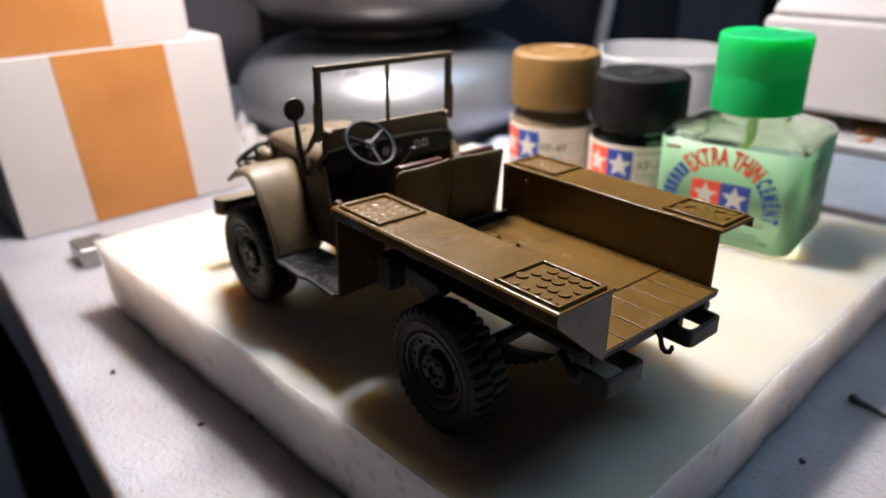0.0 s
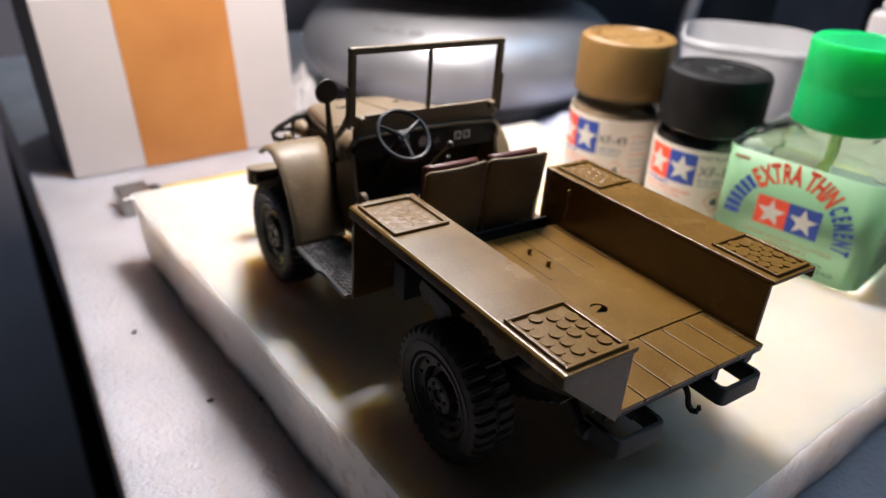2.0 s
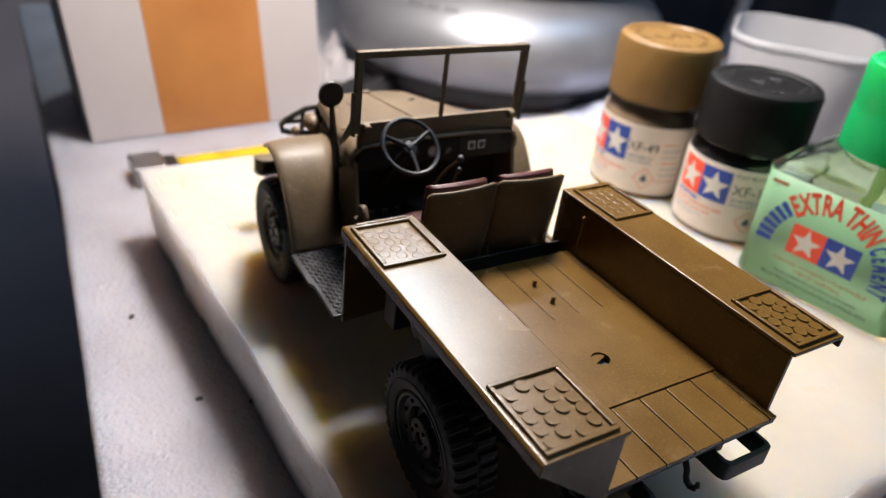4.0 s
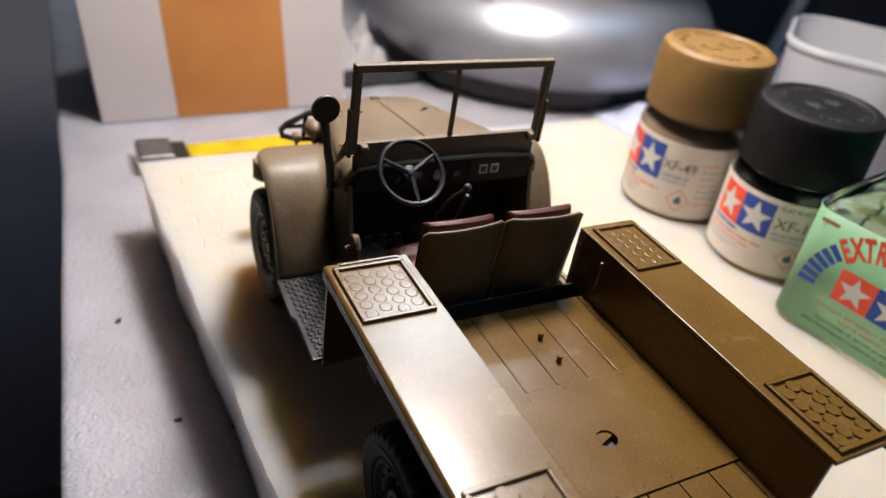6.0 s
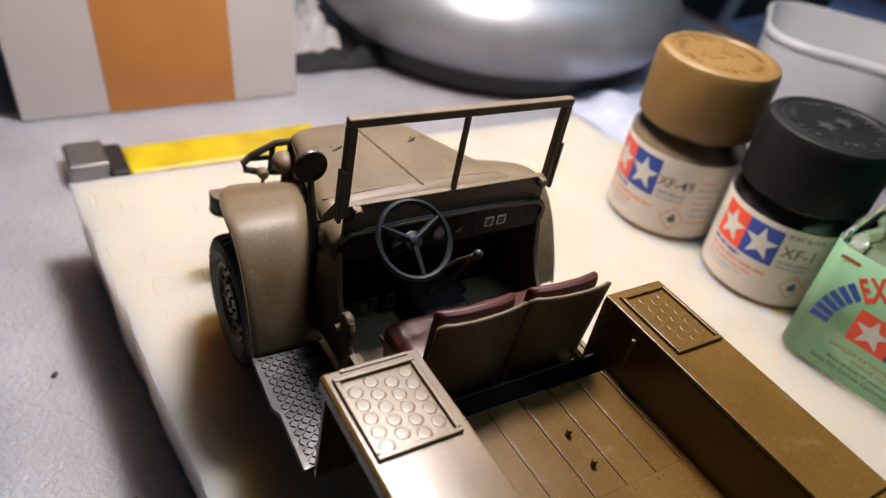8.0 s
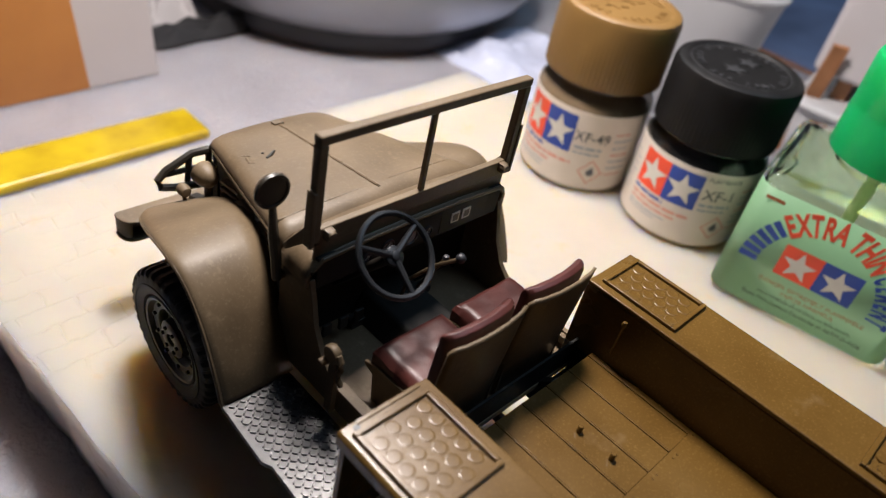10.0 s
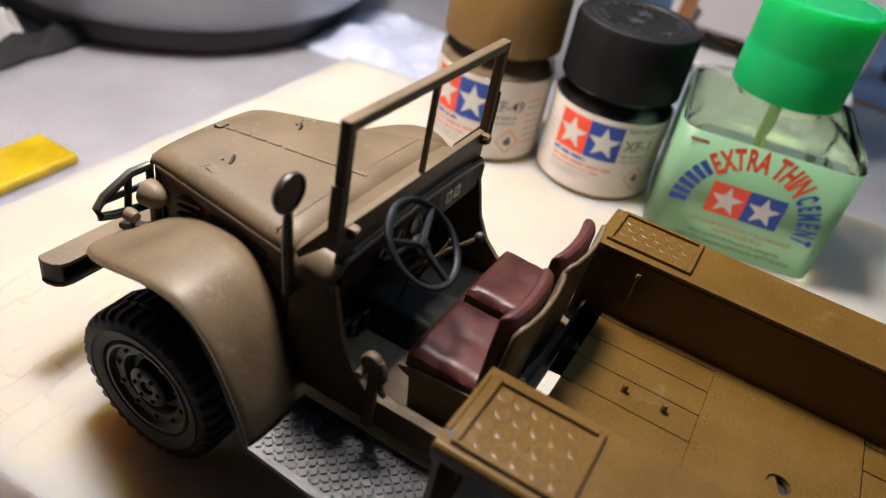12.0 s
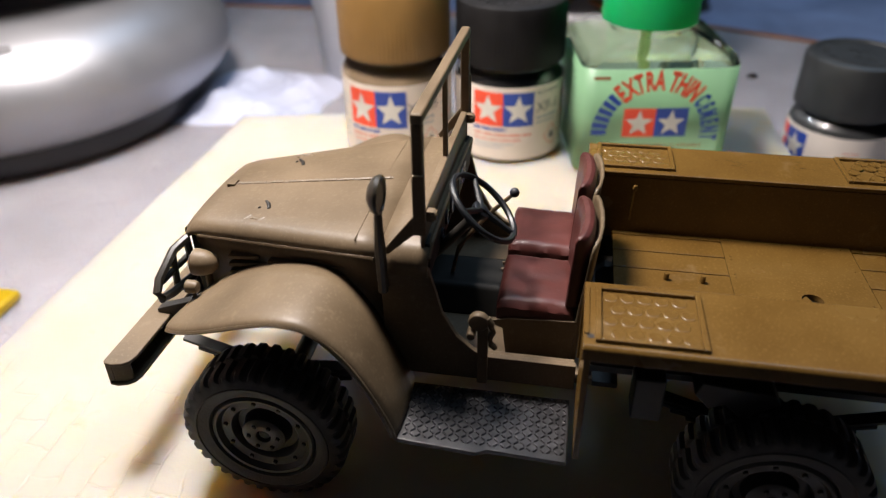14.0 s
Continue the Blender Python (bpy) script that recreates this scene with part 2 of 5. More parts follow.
let_through(LABEL_GREEN, (0.5, 0.75, 0.5), 0.3)
let_through(GREEN_CAP, (0.03, 0.75, 0.28), 0.3)
let_through(BAG, (0.75, 0.78, 0.86), 0.4)
let_through(CUP_WHITE, (0.8, 0.8, 0.82), 0.3)

# ---- building helpers; all shapes are drawn in millimetres ----


def box(bm, x0, x1, y0, y1, z0, z1):
    vs = [bm.verts.new((x, y, z)) for x in (x0, x1) for y in (y0, y1) for z in (z0, z1)]
    for f in ((0, 1, 3, 2), (4, 6, 7, 5), (0, 4, 5, 1), (2, 3, 7, 6), (0, 2, 6, 4), (1, 5, 7, 3)):
        bm.faces.new([vs[i] for i in f])
    return vs


def prism(bm, pts, axis, a, b):
    """A flat outline pulled along an axis: 'x' takes (y, z) points, 'y' (x, z), 'z' (x, y)."""
    def put(p, d):
        return {"x": (d, p[0], p[1]), "y": (p[0], d, p[1]), "z": (p[0], p[1], d)}[axis]
    lo, hi = [bm.verts.new(put(p, a)) for p in pts], [bm.verts.new(put(p, b)) for p in pts]
    bm.faces.new(lo)
    bm.faces.new(hi[::-1])
    for i in range(len(pts)):
        j = (i + 1) % len(pts)
        bm.faces.new((lo[i], hi[i], hi[j], lo[j]))
    return lo + hi


def spun(bm, rings, seg=32, axis="z", centre=(0, 0, 0), wobble=None):
    """A turned shape from (radius, height) rings; a ring of radius 0 closes it."""
    rows = []
    for r, h in rings:
        row = []
        for k in range(1 if r < 1e-6 else seg):
            a = 2 * math.pi * k / seg
            q = r * (wobble(a, h) if wobble else 1)
            p = {"z": (q * math.cos(a), q * math.sin(a), h), "x": (h, q * math.cos(a), q * math.sin(a)), "y": (q * math.sin(a), h, q * math.cos(a))}[axis]
            row.append(bm.verts.new([p[i] + centre[i] for i in range(3)]))
        rows.append(row)
    for a, b in zip(rows, rows[1:]):
        for k in range(seg):
            j = (k + 1) % seg
            if len(a) == 1 and len(b) == 1:
                continue
            if len(a) == 1:
                bm.faces.new((a[0], b[j], b[k]))
            elif len(b) == 1:
                bm.faces.new((a[k], a[j], b[0]))
            else:
                bm.faces.new((a[k], a[j], b[j], b[k]))
    for row, flip in ((rows[0], True), (rows[-1], False)):
        if len(row) > 2 and rings[0] != rings[-1]:
            bm.faces.new(row[::-1] if flip else row)
    return bm


def tube(bm, pts, r, seg=10, closed=False):
    pts = [Vector(p) for p in pts]
    n = len(pts)
    rows = []
    up = Vector((0, 0, 1))
    for i, p in enumerate(pts):
        d = (pts[(i + 1) % n] - pts[i - 1]) if closed else (pts[min(i + 1, n - 1)] - pts[max(i - 1, 0)])
        d.normalize()
        ref = up if abs(d.dot(up)) < 0.95 else Vector((1, 0, 0))
        s = d.cross(ref).normalized()
        u = s.cross(d)
        rad = r[i] if isinstance(r, (list, tuple)) else r
        rows.append([bm.verts.new(p + rad * (math.cos(2 * math.pi * k / seg) * s + math.sin(2 * math.pi * k / seg) * u)) for k in range(seg)])
    for i in range(n if closed else n - 1):
        a, b = rows[i], rows[(i + 1) % n]
        for k in range(seg):
            j = (k + 1) % seg
            bm.faces.new((a[k], a[j], b[j], b[k]))
    if not closed:
        bm.faces.new(rows[0][::-1])
        bm.faces.new(rows[-1])


def sheet(bm, grid):
    """A surface through rows of points."""
    vs = [[bm.verts.new(p) for p in row] for row in grid]
    for a, b in zip(vs, vs[1:]):
        for i in range(len(a) - 1):
            bm.faces.new((a[i], a[i + 1], b[i + 1], b[i]))
    return vs


def part(name, bm, mat, parent=None, label="", bevel=0.0, smooth=True, thick=0.0, segs=2, oriented=False):
    if not oriented:
        bmesh.ops.recalc_face_normals(bm, faces=bm.faces)
    for v in bm.verts:
        v.co *= MM
    me = bpy.data.meshes.new(name)
    bm.to_mesh(me)
    bm.free()
    me.materials.append(mat)
    if smooth:
        me.shade_smooth()
        me.set_sharp_from_angle(angle=radians(38))
    ob = new(name, me)
    ob.parent = parent
    if thick:
        s = ob.modifiers.new("thickness", "SOLIDIFY")
        s.thickness, s.offset = thick * MM, 0
    if bevel:
        b = ob.modifiers.new("edge", "BEVEL")
        b.width, b.segments, b.limit_method, b.angle_limit = bevel * MM, segs, "ANGLE", radians(40)
        b.harden_normals = True
    if label:
        ob["label"] = label
    return ob


def thing(name, label, category, where=(0, 0, 0), turn=0, group=""):
    ob = new(name)
    ob.empty_display_size = 0.01
    ob.matrix_world = pose(*at(*where), 0, 0, turn)
    return tagged(ob, label, category, group)


def made(build, *args, **kw):
    bm = bmesh.new()
    build(bm, *args, **kw)
    return bm


def hollow(outer, inner):
    """A vessel wall: one closed skin inside another, the inner one facing in."""
    for b, turn in ((outer, False), (inner, True)):
        bmesh.ops.recalc_face_normals(b, faces=b.faces)
        if turn:
            bmesh.ops.reverse_faces(b, faces=b.faces)
    me = bpy.data.meshes.new("inner_skin")
    inner.to_mesh(me)
    outer.from_mesh(me)
    bpy.data.meshes.remove(me)
    inner.free()
    return outer


def shared(name, me, parent, m):
    """One more part on a mesh that is there already."""
    ob = new(name, me)
    ob.parent = parent
    ob.matrix_basis = m
    return ob


def lettering(name, text, size, mat, parent, m, align="CENTER", bold=0.0, depth=0.02):
    c = bpy.data.curves.new(name, "FONT")
    c.body, c.size, c.align_x, c.align_y, c.extrude, c.offset = text, size * MM, align, "CENTER", depth * MM, bold * MM
    c.resolution_u = 3
    tmp = bpy.data.objects.new("tmp", c)
    scene.collection.objects.link(tmp)
    me = bpy.data.meshes.new_from_object(tmp.evaluated_get(bpy.context.evaluated_depsgraph_get()))
    bpy.data.objects.remove(tmp)
    bpy.data.curves.remove(c)
    me.name = name
    me.materials.clear()
    me.materials.append(mat)
    ob = new(name, me)
    ob.parent = parent
    ob.matrix_basis = m
    return ob

# ---- the setting: desk, board, room ----
rng = random.Random(5)


def desk_top(bm):
    prism(bm, [(-62, 420), (-66, 180), (-73, 50), (-79, -40), (-95, -420), (262, -420), (279, -85), (303, -25), (312, 420)], "z", -60, -23)


tagged(part("floor_desk", made(desk_top), DESK, bevel=1.5), "white sparkling foam-covered desk top with dust specks", "desk", kind="structure")


def board(bm):
    """A slab of foam with hand-cut, uneven sides."""
    top, low = [], []
    def edge(a, b, n, d):
        for k in range(n):
            t = k / n
            x, y = a[0] + (b[0] - a[0]) * t, a[1] + (b[1] - a[1]) * t
            w = noise.noise((x * 0.05, y * 0.05, 3.0)) * 0.8 + noise.noise((x * 0.2, y * 0.2, 9.0)) * 0.3
            u = noise.noise((x * 0.045, y * 0.045, 30.0)) * 1.0 + noise.noise((x * 0.17, y * 0.17, 50.0)) * 0.5
            top.append((x + d[0] * w, y + d[1] * w, 0.0))
            low.append((x - d[0] * (2.2 - u), y - d[1] * (2.2 - u), -23.0))
    edge((-36.5, -38), (138, -29), 80, (0, -1))
    edge((138, -29), (108, 134), 50, (1, 0))
    edge((108, 134), (-46, 136), 50, (0, 1))
    edge((-46, 136), (-36.5, -38), 80, (-1, 0))
    a = [bm.verts.new(p) for p in top]
    n = len(a)
    rows = [a]
    for f in (0.06, 0.35, 0.68, 1.0):
        row = []
        for k in range(n):
            p, q = Vector(top[k]), Vector(low[k])
            c = p.lerp(q, f)
            c.z = -23 * f
            bulge = 0.7 * noise.noise((c.x * 0.12, c.y * 0.12, f * 4)) if f < 1 else 0
            row.append(bm.verts.new((c.x + bulge, c.y + bulge, c.z)))
        rows.append(row)
    for r0, r1 in zip(rows, rows[1:]):
        for k in range(n):
            bm.faces.new((r0[k], r0[(k + 1) % n], r1[(k + 1) % n], r1[k]))
    bm.faces.new(a)
    bm.faces.new(rows[-1][::-1])


foam_board = tagged(part("foam_board", made(board), FOAM, smooth=True), "thick cream-coloured foam board with roughly cut edges on the desk", "foam board")
foam_board.data.materials.append(FOAM_CUT_GLOW)
for f in foam_board.data.polygons:
    if abs(f.normal.z) < 0.9:
        f.material_index = 1

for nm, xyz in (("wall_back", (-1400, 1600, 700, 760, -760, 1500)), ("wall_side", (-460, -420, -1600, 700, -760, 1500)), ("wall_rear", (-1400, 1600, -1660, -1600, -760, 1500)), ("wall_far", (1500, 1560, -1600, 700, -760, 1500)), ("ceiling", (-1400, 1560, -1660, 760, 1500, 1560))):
    tagged(part(nm, made(box, *xyz), WALL_BLUE if nm == "wall_back" else WALL_DARK), "plain blue-grey wall in dim light" if nm == "wall_back" else "plain room surface coloured near-black as if unlit", "ceiling" if nm == "ceiling" else "wall", kind="structure")
for x, y in ((-70, -380), (235, -380), (-45, 380), (255, 380)):
    tagged(part("trim_desk_leg", made(box, x - 18, x + 18, y - 18, y + 18, -760, -60), WALL_DARK, bevel=1), "plain dark desk leg", "desk leg", kind="structure")
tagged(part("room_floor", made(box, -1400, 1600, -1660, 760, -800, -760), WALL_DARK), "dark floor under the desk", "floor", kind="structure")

# ---- the truck ----
truck = thing("model_truck", "olive drab scale model of an open cargo truck, unfinished", "model truck")

R_TYRE = 12.5


def tyre(bm):
    """One skin: sidewalls, shoulders and a bar tread of alternating lugs."""
    n = 36 * 4
    prof = [(7.6, -2.6, 0), (8.2, -3.6, 0), (9.4, -4.0, 0), (9.75, -4.02, 0), (9.85, -4.16, 0), (10.05, -4.16, 0), (10.15, -4.02, 0), (10.9, -3.85, 0), (11.25, -3.7, -1), (11.75, -3.3, -1), (12.0, -2.7, -1), (12.0, -0.35, -1), (11.95, -0.2, 0), (11.95, 0.2, 0), (12.0, 0.35, 1), (12.0, 2.7, 1), (11.75, 3.3, 1), (11.25, 3.7, 1), (10.9, 3.85, 0), (10.15, 4.02, 0), (10.05, 4.16, 0), (9.85, 4.16, 0), (9.75, 4.02, 0), (9.4, 4.0, 0), (8.2, 3.6, 0), (7.6, 2.6, 0)]
    rows = []
    for r, x, lug in prof:
        row = []
        for k in range(n):
            ph = (k + (2 if lug > 0 else 0)) % 4
            up = 0.42 if lug and ph in (0, 1) else (-0.1 if lug else 0)
            a = 2 * math.pi * (k + (0.18 if ph in (1,) else -0.18 if ph == 0 else 0) * (1 if lug else 0)) / n
            row.append(bm.verts.new((x + (0.12 * lug if up > 0 and abs(x) > 3 else 0), (r + up) * math.cos(a), (r + up) * math.sin(a))))
        rows.append(row)
    rows.append(rows[0])
    for a, b in zip(rows, rows[1:]):
        for k in range(n):
            bm.faces.new((a[k], a[(k + 1) % n], b[(k + 1) % n], b[k]))


def rim(bm):
    """Steel disc wheel, face towards -x: flange, bolt ring, sunken band, hub plate."""
    spun(bm, [(7.8, 2.6), (7.8, -3.3), (7.5, -3.6), (7.1, -3.5), (6.9, -3.1), (6.6, -2.7), (5.2, -2.6), (5.0, -2.4), (4.7, -1.2), (3.7, -1.2), (3.4, -2.0), (3.3, -3.1), (3.0, -3.3), (1.3, -3.4), (1.15, -3.3), (1.1, -2.2), (0, -2.2)], 44, "x")


def hub_cap(bm):
    spun(bm, [(0.85, -2.2), (0.85, -2.9), (0.6, -3.0), (0, -3.0)], 16, "x")


def nut(bm):
    spun(bm, [(0.36, 0), (0.36, -0.4), (0.22, -0.5), (0, -0.5)], 6, "x")


tyre_me = rim_me = None
for side in (-1, 1):
    for y, sunk in ((0.6, 0.25), (70.6, 0.9)):
        m = pose(*at(side * 24.2, y, R_TYRE - sunk), 0, 0, 0 if side < 0 else 180)
        if rim_me is None:
            wheel = part("wheel", made(rim), RIM_PAINT, truck, "dark painted steel disc wheel")
            t = part("tyre", made(tyre), RUBBER, wheel, "black rubber tyre with bar tread")
            # Hub cap coloured chassis-dark so the centre hole looks shaded.
            h = part("hub_cap", made(hub_cap), CHASSIS, wheel)
            nut0 = part("wheel_nut", made(nut), RIM_PAINT, wheel)
            nut0.matrix_basis = pose(*at(-3.3, 2.2, 0))
            rim_me, tyre_me, hub_me, nut_me = wheel.data, t.data, h.data, nut0.data
            wheel.matrix_basis = m
            first = 1
        else:
            wheel = shared("wheel", rim_me, truck, m)
            wheel["label"] = "dark painted steel disc wheel"
            shared("tyre", tyre_me, wheel, Matrix())["label"] = "black rubber tyre with bar tread"
            shared("hub_cap", hub_me, wheel, Matrix())
            first = 0
        for k in range(first, 6):
            a = 2 * math.pi * k / 6
            shared("wheel_nut", nut_me, wheel, pose(*at(-3.3, 2.2 * math.cos(a), 2.2 * math.sin(a))))
        for k in range(10):
            a = 2 * math.pi * (k + 0.3) / 10
            shared("rim_bolt", nut_me, wheel, pose(*at(-2.65, 5.95 * math.cos(a), 5.95 * math.sin(a))))

# chassis
for side in (-1, 1):
    part("frame_rail", made(prism, [(-26, 19.5), (-26, 23.5), (23, 23.5), (26, 20.6), (56, 20.6), (60, 22.6), (88, 22.6), (88, 19.5), (56, 17.4), (26, 17.4), (10, 19)], "x", side * 8.4, side * 10.2), CHASSIS, truck, bevel=0.15)
    for y in (0.6, 70.6):
        def spring(bm, y=y, side=side):
            for k in range(6):
                L = 17 - 2.3 * k
                pts = [(y + L * s, 14.6 - 0.62 * k + 3.6 * (L * s / 17) ** 2) for s in (-1, -0.5, 0, 0.5, 1)]
                prism(bm, pts + [(p[0], p[1] - 0.5) for p in pts[::-1]], "x", side * 15.0 - 1.0, side * 15.0 + 1.0)
        part("leaf_spring", made(spring), CHASSIS, truck)
for y in (0.6, 70.6):
    def axle(bm, y=y):
        tube(bm, [(-22, y, 12.2), (22, y, 12.2)], 1.5, 14)
        spun(bm, [(0, -4.6), (2.2, -4.3), (3.9, -2.4), (4.4, 0), (3.9, 2.4), (2.2, 4.3), (0, 4.6)], 20, "y", (3, y, 12.2))
    part("axle", made(axle), CHASSIS, truck, smooth=True)
def drive_shaft(bm):
    tube(bm, [(3, 5, 13), (2, 36, 18.5)], 0.9, 10)
    tube(bm, [(2, 38, 18.5), (3, 66, 13)], 0.9, 10)
    box(bm, -4, 5, 34, 44, 15.5, 22)
part("drive_shaft", made(drive_shaft), CHASSIS, truck, bevel=0.4)
for y in (-24, 20, 50, 84):
    part("cross_member", made(box, -8.4, 8.4, y - 1, y + 1, 20, 23), CHASSIS, truck, bevel=0.15)
def fuel_tank(bm):
    box(bm, 13, 24, 2, 19, 15, 23)
part("fuel_tank", made(fuel_tank), CHASSIS, truck, bevel=1.2)
def exhaust(bm):
    tube(bm, [(12, 60, 17), (12.5, 30, 14.5), (14, 18, 14.5)], 0.8, 10)
    tube(bm, [(12.5, 50, 16), (12.5, 31, 14.6)], 1.9, 14)
part("exhaust", made(exhaust), CHASSIS, truck)

# cargo bed
Z_BED, Z_BENCH = 25.85, 37.0
HOLE = (0.35, -7.2)
Y_MID, Y_FRONT = 4.0, 21.9
STRIPS = (-11.3, -5.9, -0.3, 5.2, 10.5, 15.6)


def holed_plate(bm, x0, x1, y0, y1, z0, z1, hx, hy, r):
    """A plate with one round hole through it."""
    turns = sorted([2 * math.pi * k / 28 for k in range(28)] + [math.atan2(y - hy, x - hx) % (2 * math.pi) for x in (x0, x1) for y in (y0, y1)])
    def rim_at(a):
        c, s = math.cos(a), math.sin(a)
        f = min((x1 - hx if c > 0 else hx - x0) / max(abs(c), 1e-9), (y1 - hy if s > 0 else hy - y0) / max(abs(s), 1e-9))
        return hx + f * c, hy + f * s
    rows = []
    for z, far in ((z1, False), (z1, True), (z0, True), (z0, False)):
        rows.append([bm.verts.new((*(rim_at(a) if far else (hx + r * math.cos(a), hy + r * math.sin(a))), z)) for a in turns])
    n = len(turns)
    for a, b in zip(rows, rows[1:] + rows[:1]):
        for k in range(n):
            bm.faces.new((a[k], a[(k + 1) % n], b[(k + 1) % n], b[k]))


bed = part("bed_floor", made(holed_plate, -17.2, 17.2, -16.5, Y_MID, Z_BED - 0.9, Z_BED, HOLE[0], HOLE[1], 1.55), OLIVE_BED, truck, "olive brown bed floor with a round hole", smooth=False)
part("hole_lid", made(prism, [(HOLE[0] + 1.5 * math.cos(radians(a)), HOLE[1] + 1.5 * math.sin(radians(a))) for a in range(20, 201, 15)], "z", Z_BED - 0.8, Z_BED - 0.3), OLIVE_BED, bed)
edges = [-17.2] + [x for x in STRIPS] + [17.2]
for a, b in zip(edges, edges[1:]):
    part("plank", made(box, a + 0.22, b - 0.22, Y_MID + 0.03, Y_FRONT, Z_BED - 0.9, Z_BED - 0.02), OLIVE_BED, bed, bevel=0.06, smooth=False)
    part("plank", made(box, a + 0.12, b - 0.12, -28.2, -16.75, Z_BED - 0.85, Z_BED - 0.14), OLIVE_BED, bed, bevel=0.08, smooth=False)
for x in STRIPS:
    part("strip", made(box, x - 0.13, x + 0.13, Y_MID + 0.05, Y_FRONT, Z_BED - 0.9, Z_BED + 0.05), OLIVE_BED, bed, bevel=0.04, smooth=False)
part("floor_backing", made(box, -17.2, 17.2, -28.0, Y_FRONT - 0.2, Z_BED - 1.6, Z_BED - 1.12), CHASSIS, truck)
rivet0 = part("rivet", made(spun, [(0.2, 0), (0.18, 0.08), (0, 0.12)], 8, "z"), OLIVE_BED, bed)
rivet0.matrix_basis = pose(*at(-6.3, 2.6, Z_BED))
spots = [(x + d, y) for x in STRIPS[1:5] for d, y in ((-0.5, 3.1), (0.5, 3.1))] + [(s * 16.0, -15.0 + 4.6 * k) for s in (-1, 1) for k in range(5)] + [(-9 + 4.6 * k, -15.6) for k in range(5)]
for x, y in spots:
    shared("rivet", rivet0.data, bed, pose(*at(x, y, Z_BED)))
bench_me = {}
for side, XO, Y0 in ((-1, 30.0, -29.0), (1, 28.3, -27.2)):
    def bench_top(bm, side=side):
        """Bench lid with a turned-down outer lip."""
        prism(bm, [(side * 16.6, Z_BENCH), (side * (XO - 0.4), Z_BENCH), (side * XO, Z_BENCH - 0.4), (side * XO, Z_BENCH - 2.2), (side * (XO - 0.6), Z_BENCH - 2.2), (side * (XO - 0.6), Z_BENCH - 0.8), (side * 17.2, Z_BENCH - 0.8), (side * 16.6, Z_BENCH - 0.8)], "y", Y0, 27)
    bench = part("bench", made(bench_top), OLIVE_BED, truck, "olive brown bench box along the cargo bed", bevel=0.2)
    part("bed_side", made(box, side * 16.6, side * 17.4, Y0 + 0.6, 27.0, Z_BED - 1.2, Z_BENCH - 0.8), OLIVE_BED, truck, bevel=0.12)
    part("bench_front", made(prism, [(side * 17.4, Z_BENCH - 0.8), (side * (XO - 0.6), Z_BENCH - 0.8), (side * (XO - 0.6), 18.0), (side * 18.6, 18.6)], "y", 25.9, 26.7), OLIVE_BED, truck, bevel=0.12)
    if side < 0:
        part("bench_rear", made(prism, [(side * 17.4, Z_BENCH - 0.8), (side * (XO - 0.6), Z_BENCH - 0.8), (side * (XO - 0.6), 34.5), (side * 17.4, 24.2)], "y", Y0 + 0.4, Y0 + 1.2), OLIVE_BED, truck, bevel=0.12)
    if side < 0:
        part("tool_box", made(box, -24.6, -20.4, 16.0, 19.8, 21.6, 28.4), CHASSIS, truck, "dark box hung under the bench", bevel=0.3)
        part("bench_bracket", made(prism, [(2.0, 26.2), (3.0, 27.6), (11.6, 28.4), (12.4, 26.4), (10.4, 24.2), (8.6, 25.2), (6.0, 23.0), (4.6, 24.4)], "x", -24.0, -18.4), CHASSIS, truck, bevel=0.2)
    if side < 0:
        part("bench_lip", made(box, -27.6, -18.2, 26.3, 26.9, Z_BENCH - 0.1, Z_BENCH + 0.2), OLIVE_BED, bench, bevel=0.12)
        # Flat black disc on the lid, coloured as the dark inside of a hole.
        part("bolt_hole", made(spun, [(0.42, 0), (0.42, 0.03), (0, 0.03)], 14, "z", (-27.9, 26.1, Z_BENCH)), BLACK, bench, "dark bolt hole")
    for y0, y1, cols, rows in ((12.9, 25.6, 4, 5), (Y0 + 0.7, Y0 + 13.4, 4, 5)):
        x0, x1 = side * 18.0, side * (XO - 1.0)
        x0, x1 = min(x0, x1), max(x0, x1)
        z = Z_BENCH
        def step_frame(bm):
            for q in ((x0, x1, y0, y0 + 0.7), (x0, x1, y1 - 0.7, y1), (x0, x0 + 0.7, y0 + 0.7, y1 - 0.7), (x1 - 0.7, x1, y0 + 0.7, y1 - 0.7)):
                box(bm, *q, z - 0.1, z + 0.55)
        part("step_plate", made(step_frame), OLIVE_BED, bench, "raised rim of a studded step plate", bevel=0.15)
        part("step_base", made(box, x0 + 0.6, x1 - 0.6, y0 + 0.6, y1 - 0.6, z - 0.1, z + 0.06), OLIVE_BED, bench)
        if not bench_me:
            for kind, prof in (("low", [(0.95, 0), (0.9, 0.05), (0.82, 0.075), (0.74, 0.079), (0.6, 0.08), (0, 0.08)]), ("high", [(1.02, 0), (1.0, 0.30), (0, 0.30)])):
                s0 = part("stud", made(spun, prof, 20, "z"), OLIVE_BED, bench)
                bench_me[kind] = s0.data
                bpy.data.objects.remove(s0)
        rear = y0 < 0
        for i in range(cols):
            for j in range(rows):
                if rear and (i, j) in ((1, 3), (2, 1), (3, 4)):
                    continue
                px = x0 + 1.9 + (x1 - x0 - 3.8) * i / (cols - 1)
                py = y0 + 1.7 + (y1 - y0 - 3.4 - 1.0) * j / (rows - 1) + (0.9 if i % 2 else 0)
                shared("stud", bench_me["high" if rear else "low"], bench, pose(*at(px, py, z + 0.05)))

